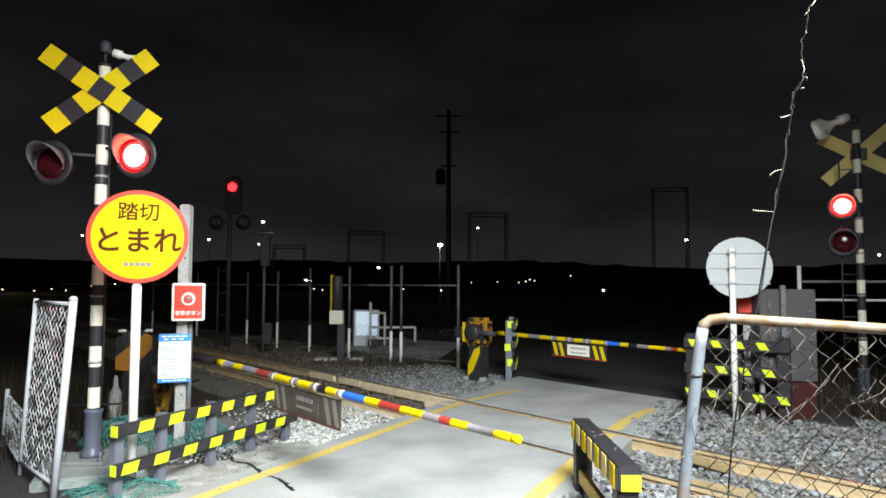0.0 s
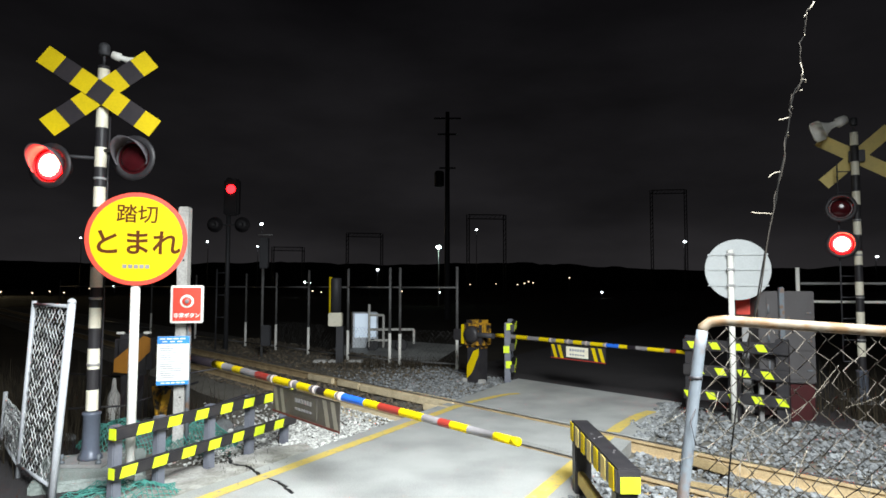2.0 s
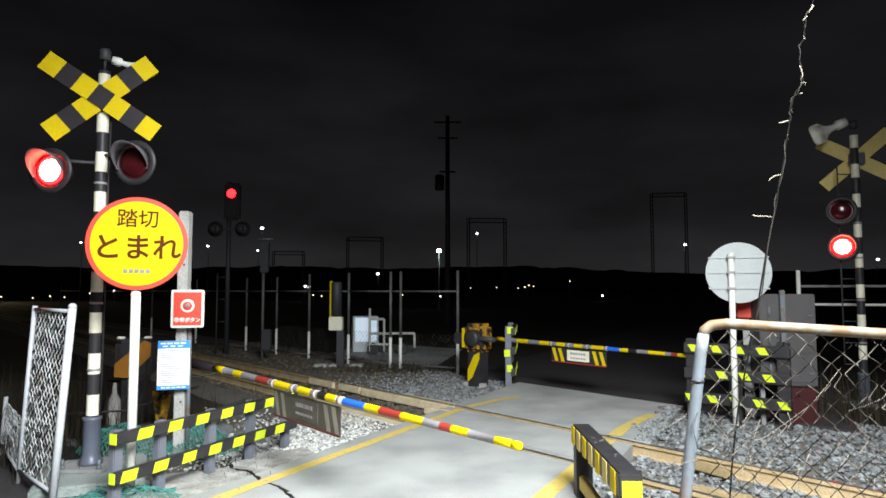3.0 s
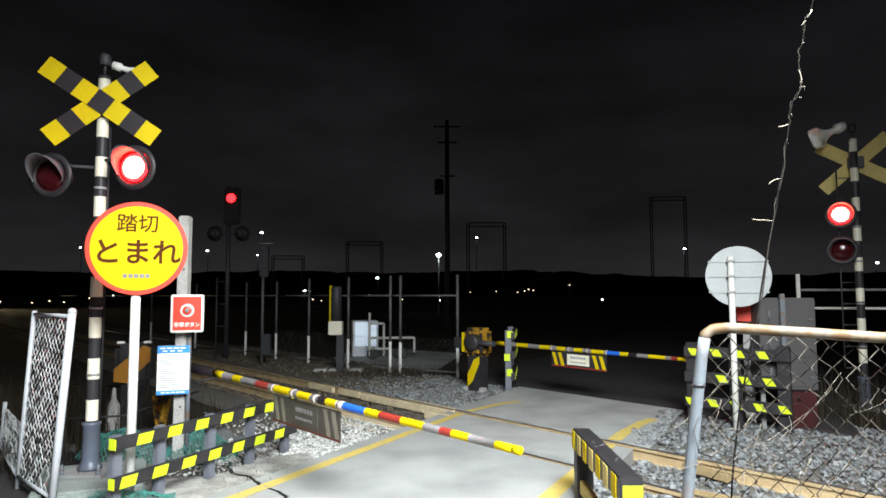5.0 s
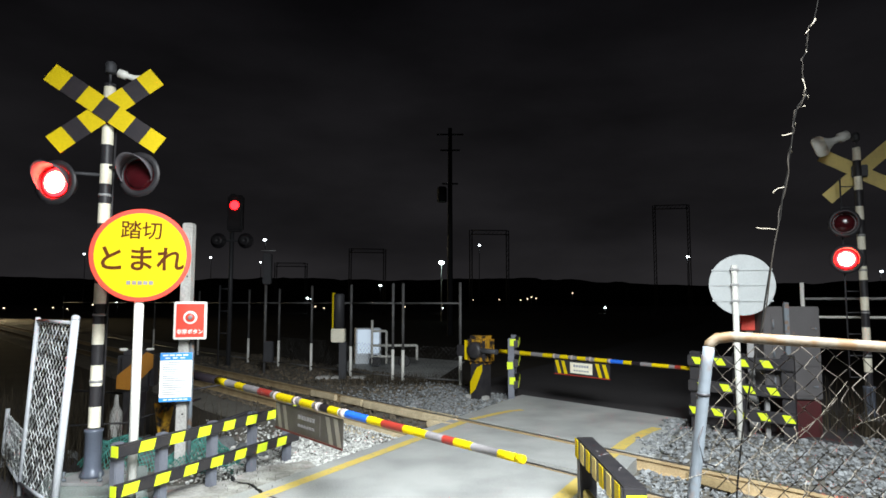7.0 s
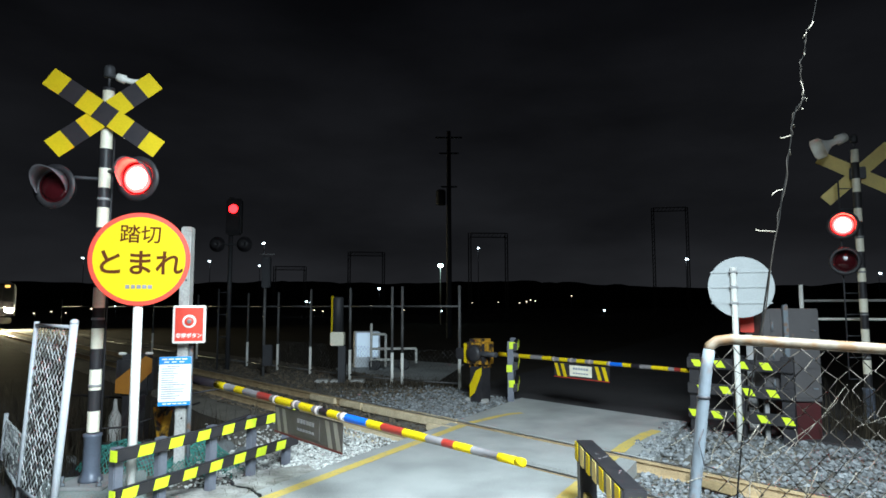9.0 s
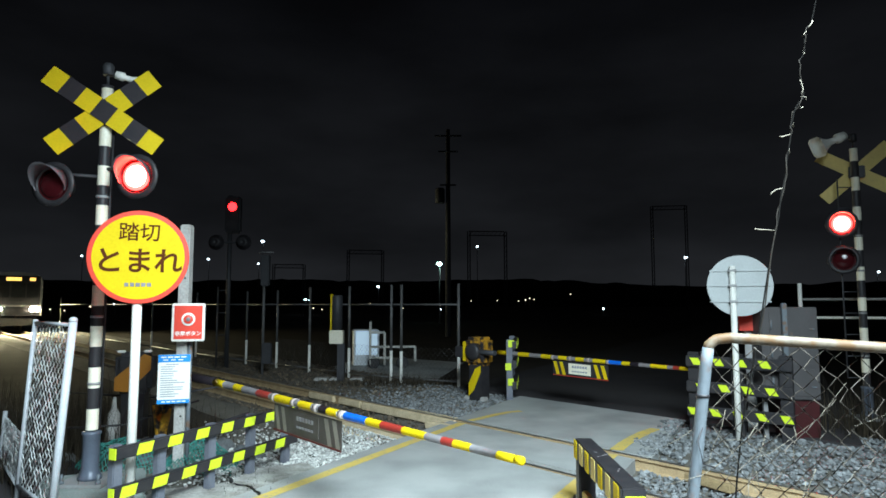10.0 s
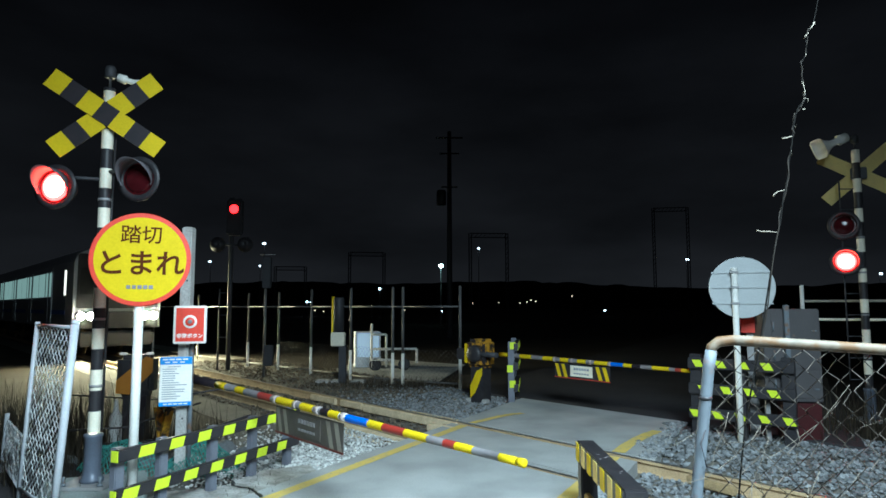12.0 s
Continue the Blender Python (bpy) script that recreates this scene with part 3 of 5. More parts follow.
bm = bm_new()
box(bm, (gb.x + 0.008, gb.y - 0.003, 0.455), (0.118, 0.006, 0.095))
part("end_plate", bm, M_LIME, beam, "bright lime-yellow end plate")
rng = random.Random(21)
for k in range(7):
    bm = bm_new()
    c = ga + gd * rng.uniform(0.5, 1.1)
    box(bm, (c.x + rng.uniform(-0.05, 0.05), c.y, 0.5508), (rng.uniform(0.01, 0.035), rng.uniform(0.006, 0.014), 0.002), Matrix.Rotation(rng.uniform(0, 3), 4, "Z"))
    part("scuff", bm, M_GREYBAND, beam)
for c in (ga + gd * 0.08, gb - gd * 0.1):
    bm = bm_new()
    box(bm, (c.x, c.y, 0.15), (0.13, 0.13, 0.5), grot, bevel=0.01)
    part("post", bm, M_BLACK, t)
bm = bm_new()
box(bm, (mid.x - 0.02, mid.y, 0.12), ((gb - ga).length - 0.2, 0.05, 0.11), grot, bevel=0.008)
part("lower_beam", bm, M_FADED, t, "worn pale lower beam")


# ---- crossing masts ----
def crossbuck(parent, z, roll):
    """Two crossed boards, yellow and dark in front, faded behind, leaning by roll degrees."""
    for sign in (1, -1):
        bm = bm_new()
        m = Matrix.Rotation(radians(37.0 * sign + roll), 4, "Y")
        for k in range(7):
            x = (k - 3) * 0.158
            tmp = bmesh.new()
            bmesh.ops.create_cube(tmp, size=1.0)
            bmesh.ops.scale(tmp, vec=(0.158, 0.012, 0.185), verts=tmp.verts)
            tmp.transform(Matrix.Translation((x, 0, 0)))
            tmp.transform(m)
            tmp.transform(Matrix.Translation((0, -0.013 * (sign == 1), z)))
            join(bm, tmp, None, (0 if k % 2 == 0 else 1))
        bm.normal_update()
        for f in bm.faces:
            if f.normal.y > 0.9:
                f.material_index = 2
        bmesh.ops.remove_doubles(bm, verts=bm.verts[:], dist=0.0005)
        part("crossing_board", bm, [M_YEL, M_BAND, M_FADED], parent, "yellow and dark banded board")


def horn(parent, at, size=1.0, square=0.0):
    bm = bm_new()
    lathe(bm, [(0.015, 0), (0.038, 0.008), (0.042, 0.08), (0.024, 0.09), (0.03, 0.15), (0.05, 0.21), (0.082, 0.26), (0.085, 0.264), (0.077, 0.257), (0.04, 0.2), (0.015, 0.15)], seg=20)
    for v in bm.verts:
        r = math.hypot(v.co.x, v.co.y)
        if r > 0.045 and v.co.z > 0.15:
            c, q = abs(v.co.x) / r, abs(v.co.y) / r
            f = (c ** 5 + q ** 5) ** -0.2
            v.co.x *= 1 + square * (f - 1)
            v.co.y *= 1 + square * (f - 1)
    bm.transform(Matrix.Scale(size, 4))
    return part("loudspeaker_horn", bm, M_WHITE, parent, "white loudspeaker horn", at=at)


def mast(label, at, top, lamps, board_z, yaw_board, horn_at, ladder_side, horn_size=1.0, from_top=False, board_roll=0.0, board_x=0.0):
    """A striped crossing mast. lamps: (x, y, z, yaw) in the mast's space. Returns the thing and the turning lenses."""
    t = thing("crossing_mast", label, "crossing signal", at=at, group="crossing masts")
    bm = bm_new()
    z, k = (0.48 if from_top else 0.492), 0
    while z < top - 0.02:
        if from_top:
            # white bands hang from the top, black ones are a little taller
            left = (top - z + 0.0005) % 0.43
            z1 = min(top, z + (left - 0.19 if left > 0.1901 else left))
            if z1 - z < 0.004:
                z1 = z + 0.004
            k = 1 if left > 0.1901 else 0
        else:
            z1 = min(top, z + 0.1845)
        rod(bm, (0, 0, z), (0, 0, z1), 0.052, seg=20, mi=0 if k % 2 == 0 else 1, caps=z1 >= top)
        z, k = z1, k + 1
    bmesh.ops.remove_doubles(bm, verts=bm.verts[:], dist=0.0005)
    part("pole", bm, [M_CREAM, M_BLACK], t, "pole with white and black bands")
    bm = bm_new()
    lathe(bm, [(0.10, 0.06), (0.10, 0.085), (0.078, 0.12), (0.072, 0.16), (0.072, 0.44), (0.080, 0.455), (0.080, 0.475), (0.053, 0.482)])
    part("base_sleeve", bm, M_SLEEVE, t, "grey-blue steel base sleeve")
    bm = bm_new()
    box(bm, (0, 0, 0.045), (0.42, 0.42, 0.03), bevel=0.006)
    base = part("base_plate", bm, M_GALVDULL, t, "steel base plate")
    for sx in (-1, 1):
        for sy in (-1, 1):
            bm = bm_new()
            rod(bm, (sx * 0.16, sy * 0.16, 0.06), (sx * 0.16, sy * 0.16, 0.14), 0.014, seg=8)
            rod(bm, (sx * 0.16, sy * 0.16, 0.06), (sx * 0.16, sy * 0.16, 0.085), 0.026, seg=6)
            part("bolt", bm, M_GALV, base)
    bm = bm_new()
    rod(bm, (0, 0, top), (0, 0, top + 0.16), 0.012)
    lathe(bm, [(0.04, 0), (0.05, 0.01), (0.05, 0.09), (0.035, 0.115)], Matrix.Translation((0, 0, top + 0.10)))
    part("bell", bm, M_DARKSTEEL, t, "dark bell housing on the mast top")
    boards = part("board_bracket", bracket(), M_DARKSTEEL, t, at=pose(0, 0, board_z, 0, 0, yaw_board) @ pose(board_x, -0.09, 0))
    crossbuck(boards, 0, board_roll)
    horn(t, horn_at, horn_size, 1.0 if horn_size > 1 else 0.0)
    bm = bm_new()
    rod(bm, (0, 0, top + 0.12), horn_at.translation, 0.013, seg=8)
    part("horn_bracket", bm, M_DARKSTEEL, t)
    lenses = []
    for x, y, z, yaw in lamps:
        place = pose(x, y, z, 0, 0, yaw)
        face = pose(0, 0, 0, 90)
        bm = bm_new()
        lathe(bm, [(0.02, -0.2), (0.10, -0.19), (0.14, -0.13), (0.152, -0.03), (0.205, -0.028), (0.205, -0.018), (0.155, -0.012), (0.147, -0.025), (0.132, -0.12), (0.02, -0.165)], face)
        unit = part("flasher_lamp", bm, M_BLACK, t, "round black flashing lamp unit", at=place)
        bm = bm_new()
        hoodpts = [(math.cos(radians(-25 + 230 * k / 22)), math.sin(radians(-25 + 230 * k / 22))) for k in range(23)]
        rings = []
        for r, y0, cut in ((0.153, 0.0, 0), (0.157, -0.185, 1), (0.153, -0.185, 1), (0.148, 0.0, 0)):
            rings.append([bm.verts.new((c * r, y0 + (min(0.165, 0.13 * (1 - s)) if cut else 0), s * r)) for c, s in hoodpts])
        for ra, rb in zip(rings, rings[1:] + rings[:1]):
            for k in range(22):
                bm.faces.new((ra[k], ra[k + 1], rb[k + 1], rb[k])).smooth = True
        bmesh.ops.recalc_face_normals(bm, faces=bm.faces[:])
        part("hood", bm, M_HOOD, unit, "pale curved lamp hood")
        bm = bm_new()
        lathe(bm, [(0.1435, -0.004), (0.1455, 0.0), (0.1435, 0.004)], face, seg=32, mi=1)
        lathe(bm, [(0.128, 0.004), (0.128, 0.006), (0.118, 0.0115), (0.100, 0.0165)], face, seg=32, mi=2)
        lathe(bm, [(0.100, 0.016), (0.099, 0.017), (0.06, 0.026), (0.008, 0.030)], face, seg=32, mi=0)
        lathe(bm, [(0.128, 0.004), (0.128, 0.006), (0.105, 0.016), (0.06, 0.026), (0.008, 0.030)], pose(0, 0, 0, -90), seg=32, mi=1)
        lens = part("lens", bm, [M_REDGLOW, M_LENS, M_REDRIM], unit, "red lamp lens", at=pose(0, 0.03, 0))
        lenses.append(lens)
        bm = bm_new()
        rod(bm, (0, 0, z + 0.1), (x, y + 0.05, z + 0.1), 0.017, seg=8)
        rod(bm, (x, y + 0.05, z + 0.1), (x, y + 0.05, z - 0.02), 0.014, seg=8)
        part("lamp_arm", bm, M_DARKSTEEL, t)
    if ladder_side:
        lad = part("ladder", ladder(ladder_side, 0.6, top - 0.45), M_DARKSTEEL, t, "narrow steel ladder against the pole")
    bm = bm_new()
    sweep(bm, [(0.058, 0.02, 0.5), (0.062, 0.02, 1.4), (0.06, 0.02, 2.4), (0.072, 0.01, top - 0.3)], 0.010, seg=6)
    part("conduit", bm, M_BLACK, t)
    for z in (0.9, 1.5, 2.1, 2.6):
        bm = bm_new()
        lathe(bm, [(0.0535, -0.012), (0.058, -0.01), (0.058, 0.01), (0.0535, 0.012)], Matrix.Translation((0, 0, z)), seg=20)
        part("clamp", bm, M_GALVDULL, t)
    return t, lenses


def bracket():
    bm = bm_new()
    box(bm, (0, 0.05, 0), (0.2, 0.08, 0.17), bevel=0.01)
    return bm


def ladder(side, z0, z1):
    bm = bm_new()
    rod(bm, (side * 0.26, 0, z0), (side * 0.26, 0, z1), 0.012, seg=6)
    z = z0
    while z < z1:
        rod(bm, (side * 0.06, 0, z), (side * 0.26, 0, z), 0.009, seg=6)
        z += 0.3
    return bm


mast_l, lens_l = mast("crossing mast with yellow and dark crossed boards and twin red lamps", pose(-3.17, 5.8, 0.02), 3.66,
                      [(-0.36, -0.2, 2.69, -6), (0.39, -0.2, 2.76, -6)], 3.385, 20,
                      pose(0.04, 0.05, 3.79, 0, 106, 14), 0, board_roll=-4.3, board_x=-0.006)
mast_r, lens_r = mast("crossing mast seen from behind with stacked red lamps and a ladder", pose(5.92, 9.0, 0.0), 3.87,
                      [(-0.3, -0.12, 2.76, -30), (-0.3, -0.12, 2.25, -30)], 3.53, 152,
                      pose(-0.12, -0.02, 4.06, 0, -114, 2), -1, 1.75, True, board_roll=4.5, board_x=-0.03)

# concrete plinth under the mast
bm = bm_new()
box(bm, (0, 0, 0), (0.85, 0.95, 0.5), bevel=0.02)
tagged(part("mast_plinth", bm, M_PLINTH, at=pose(-3.1, 5.72, -0.2, 0, 0, 25)), "greenish concrete plinth under the crossing mast", "plinth")


# ---- round stop signs ----
M_SIGNBACK = mat("sign_back_grey", (0.40, 0.42, 0.42), 0.5, metal=0.1, dark=(0.33, 0.345, 0.345), scale=3)


def stop_sign(label, at, lettered, post_shift):
    t = thing("stop_sign", label, "road sign", at=at, group="round crossing signs")
    bm = bm_new()
    py = 0.05 if lettered else -0.062
    rod(bm, (post_shift, py, -0.15), (post_shift, py, 2.2 if lettered else 2.24), 0.037, seg=16)
    part("post", bm, M_WHITE, t, "white painted steel post")
    bm = bm_new()
    face = pose(0, 0, 1.99, 90)
    lathe(bm, [(0.37, -0.012), (0.382, -0.010), (0.385, 0.0), (0.382, 0.004), (0.01, 0.004)], face, seg=56, smooth=False)
    disc = part("disc", bm, M_RED if lettered else M_SIGNBACK, t, "red rimmed disc" if lettered else "plain grey back of the disc")
    if lettered:
        bm = bm_new()
        lathe(bm, [(0.348, 0.004), (0.348, 0.007), (0.005, 0.0072)], face, seg=56, smooth=False)
        part("yellow_face", bm, M_YEL, disc, "yellow reflective face")
        for text, h, z in (("踏切", 0.160, 2.185), ("とまれ", 0.222, 1.945)):
            part("lettering", lettering(text, h, bold=0.0042 if h > 0.2 else 0.0016), M_BROWN, disc, "dark brown lettering", at=pose(0, -0.0095, z))
        bm = bm_new()
        for k, w in enumerate((0.03, 0.03, 0.032, 0.032, 0.032)):
            box(bm, (-0.085 + k * 0.042, -0.009, 1.762), (w, 0.003, 0.03))
        part("small_print", bm, M_GREYBAND, disc, "small grey print")
    else:
        for z in (1.79, 1.99, 2.18):
            bm = bm_new()
            box(bm, (0, -0.014, z), (0.70, 0.016, 0.02), bevel=0.003)
            part("rib", bm, M_SIGNBACK, disc, "stiffening rib")
            bm = bm_new()
            box(bm, (post_shift, -0.062, z), (0.1, 0.088, 0.03), bevel=0.006)
            part("clamp", bm, M_GALVDULL, t)
    return t


stop_sign("round yellow stop sign with red rim on a white post", pose(-2.52, 5.2, 0.03, 0, 0, 20), True, -0.005)
stop_sign("round sign on a white post seen from behind", pose(3.73, 8.0, -0.13, 0, 0, -20), False, -0.085)

# ---- concrete post with the emergency button and the notice ----
t = thing("concrete_post", "tall weathered concrete post carrying small signs", "post", at=pose(-2.7, 6.6, 0))
bm = bm_new()
box(bm, (0, 0, 1.15), (0.105, 0.12, 2.62), bevel=0.012)
part("post_body", bm, M_POSTCONC, t)
bm = bm_new()
for z in (0.5, 0.8, 1.9, 2.2):
    rod(bm, (0.02, -0.056, z), (0.02, -0.065, z), 0.010, seg=8)
part("bolt_holes", bm, M_BLACK, t)
bm = bm_new()
rod(bm, (0.08, -0.02, -0.1), (0.08, -0.02, 1.3), 0.022, seg=12)
part("cable_pipe", bm, M_GALV, t, "galvanised cable pipe")

t = thing("emergency_button", "red emergency button box with white border", "button box", at=pose(-2.585, 6.42, 1.45, 0, 0, 18))
bm = bm_new()
box(bm, (0, 0.07, 0), (0.31, 0.14, 0.38), bevel=0.008)
casing = part("casing", bm, M_WHITE, t, "white edged casing")
bm = bm_new()
box(bm, (0, -0.003, 0.0), (0.265, 0.006, 0.335))
panel = part("panel", bm, M_RED, t, "red front panel")
for r, y, m, nm in ((0.066, -0.012, M_WHITE, "button_ring"), (0.045, -0.022, M_RED, "button_cap"), (0.022, -0.030, M_GREYBAND, "button_core")):
    bm = bm_new()
    lathe(bm, [(r, 0), (r, -y - 0.003), (r * 0.9, -y), (0.004, -y)], pose(0, -0.004, 0.03, 90), seg=28)
    part(nm, bm, m, panel)
part("lettering", lettering("非常ボタン", 0.05, bold=0.001), M_WHITE, panel, "white lettering", at=pose(0, -0.0085, -0.115))

t = thing("notice_board", "white notice with blue head and foot bands", "notice", at=pose(-2.715, 6.43, 0.885, 0, 0, 18))
bm = bm_new()
box(bm, (0, 0.01, 0), (0.30, 0.015, 0.485), bevel=0.003)
board = part("board", bm, M_WHITE, t)
bm = bm_new()
box(bm, (0, 0.0, 0.205), (0.299, 0.004, 0.074))
part("head_band", bm, M_SKYBLUE, board, "blue head band")
bm = bm_new()
box(bm, (0, 0.0, -0.222), (0.299, 0.004, 0.04))
part("foot_band", bm, M_SKYBLUE, board, "blue foot band")
bm = bm_new()
for z in (-0.12, 0.12):
    box(bm, (0.02, 0.07, z), (0.16, 0.12, 0.03))
part("mounting_bar", bm, M_GALVDULL, t)
rng = random.Random(4)
for k in range(15):
    bm = bm_new()
    w = rng.uniform(0.1, 0.24) if k not in (0, 4, 9) else 0.12
    box(bm, (-0.125 + w / 2 + (0.05 if k == 0 else 0), 0.0005, 0.145 - k * 0.0225), (w, 0.003, 0.008))
    part("print_line", bm, M_DARKGREY, board)
for n, x0, dx, z, w, h in ((4, -0.1, 0.062, 0.218, 0.05, 0.013), (3, -0.08, 0.07, 0.19, 0.045, 0.011), (5, -0.09, 0.047, -0.222, 0.036, 0.011)):
    for k in range(n):
        bm = bm_new()
        box(bm, (x0 + k * dx, -0.003, z), (w, 0.003, h))
        part("band_print", bm, M_WHITE, board, "pale print")


# ---- fences ----
def chain_link(bm, origin, along, width, z0, z1, pitch, r, sag=0.004, seed=1, seg=3):
    """Woven wires in the upright plane through origin along a direction of the plan."""
    rng = random.Random(seed)
    a = Vector((along[0], along[1], 0)).normalized()
    nrm = Vector((-a.y, a.x, 0))
    n = int(width / pitch)
    rows = int((z1 - z0) / (pitch * 0.95))
    for i in range(n):
        pts = []
        for j in range(rows + 1):
            side = (j + i) % 2
            u = i * pitch + side * pitch + rng.uniform(-sag, sag)
            p = Vector((origin[0], origin[1], 0)) + a * u
            pts.append((p.x + nrm.x * r * (1 if side else -1), p.y + nrm.y * r * (1 if side else -1), z1 - (z1 - z0) * j / rows + rng.uniform(-sag, sag)))
        sweep(bm, pts, r, seg=seg)


# near fence panel beside the viewer
t = thing("chain_link_fence", "chain-link fence panel with a bent grey pipe frame", "fence", at=pose(0.011, 0, -0.010))
bm = bm_new()
pts = [(0.41, 1.5, -0.1), (0.47, 1.5, 0.5), (0.545, 1.5, 1.15), (0.592, 1.5, 1.50), (0.600, 1.5, 1.54)]
sweep(bm, pts, 0.0135, seg=18)
part("pipe_post", bm, M_GALV, t, "blue-grey painted pipe post")
bm = bm_new()
sweep(bm, [(0.598, 1.5, 1.53), (0.602, 1.5, 1.548), (0.618, 1.498, 1.560), (0.65, 1.495, 1.564), (0.97, 1.43, 1.545), (1.6, 1.32, 1.515), (2.4, 1.2, 1.48)], 0.0125, seg=18)
part("top_rail", bm, M_PIPETOP, t, "dirty white top rail with brown rust")
bm = bm_new()
chain_link(bm, (0.60, 1.492), (1.0, -0.17), 1.7, 0.05, 1.545, 0.0245, 0.0018, seed=2, sag=0.004)
part("wire_mesh", bm, M_WIRE, t, "dark woven wire mesh")
bm = bm_new()
sweep(bm, [(0.575, 1.488, 1.36), (0.56, 1.482, 1.33), (0.57, 1.478, 1.28), (0.60, 1.488, 1.27)], 0.002, seg=5)
part("tie_wire", bm, M_BLACK, t)
bm = bm_new()
lathe(bm, [(0.0140, -0.004), (0.0160, 0), (0.0140, 0.004)], Matrix.Translation((0.582, 1.5, 1.43)), seg=16)
part("clamp_ring", bm, M_BLACK, t)

# white framed fence on the other side of the road
t = thing("chain_link_fence", "white pipe fence with pale wire mesh beside the mast", "fence")
fpts = [(-3.03, 5.0, -2.92), (-3.69, 5.6, -3.6), (-4.5, 6.55, -4.42)]
for x, y, xt in fpts:
    bm = bm_new()
    top = 1.5 if y < 6 else 0.55
    rod(bm, (x, y, -0.15), (x + (xt - x) * (top + 0.15) / 1.65, y, top), 0.03 if y < 5.3 else 0.02, seg=12)
    if y < 5.3:
        lathe(bm, [(0.031, 0), (0.031, 0.02), (0.02, 0.035), (0.004, 0.038)], Matrix.Translation((xt, y, 1.495)), seg=12)
    part("post", bm, M_FRAMEWHITE, t, "white painted post")
for (x0, y0, xt0), (x1, y1, xt1) in zip(fpts, fpts[1:]):
    high = y0 < 5.3
    for z, f in ((0.08, 0.06), (1.47, 0.97))[:2 if high else 1]:
        bm = bm_new()
        rod(bm, (x0 + (xt0 - x0) * f, y0, z), (x1 + (xt1 - x1) * f, y1, z), 0.015, seg=8)
        part("rail", bm, M_FRAMEWHITE, t)
    bm = bm_new()
    L = math.hypot(x1 - x0, y1 - y0)
    chain_link(bm, (0, 0), (x1 - x0, y1 - y0), L, 0.06, 1.46 if high else 0.5, 0.042, 0.0045, seed=7, seg=5)
    for v in bm.verts:
        f = (v.co.z + 0.15) / 1.65
        v.co.x += x0 + (xt0 - x0) * f
        v.co.y += y0
    part("wire_mesh", bm, M_WIREL, t, "pale woven wire mesh")

# far fence behind the track
t = thing("railway_fence", "tall pipe fence with wire mesh along the track", "fence")
far = [(0.30, 13.1, 2.05), (-0.92, 13.75, 2.05), (-1.15, 13.9, 2.05), (-2.2, 14.8, 2.05), (-3.35, 15.9, 2.05), (-4.45, 17.0, 2.0), (-5.6, 18.1, 2.0), (-8.0, 20.6, 2.0), (-11.0, 24.0, 2.0), (-16.0, 29.7, 2.0), (-22.0, 36.5, 2.0)]
for x, y, h in far:
    bm = bm_new()
    rod(bm, (x, y, 0.62), (x, y, h), 0.03, seg=10)
    post = part("post", bm, M_FARPOST, t, "dull steel post")
    bm = bm_new()
    rod(bm, (x, y, -0.15), (x, y, 0.62), 0.034, seg=10)
    part("post_sleeve", bm, M_WHITE, post, "white lower sleeve")
for (x0, y0, h0), (x1, y1, h1) in zip(far, far[1:]):
    for z in (1.62, 0.05):
        bm = bm_new()
        rod(bm, (x0, y0, z), (x1, y1, z), 0.02, seg=8)
        part("rail", bm, M_FARPOST, t)
for i in (0, 2, 3, 4):
    (x0, y0, h0), (x1, y1, h1) = far[i], far[i + 1]
    bm = bm_new()
    chain_link(bm, (x0, y0), (x1 - x0, y1 - y0), math.hypot(x1 - x0, y1 - y0), 0.05, 0.72, 0.055, 0.003, seed=i)
    part("wire_mesh", bm, M_FARPOST, t, "fine wire mesh")


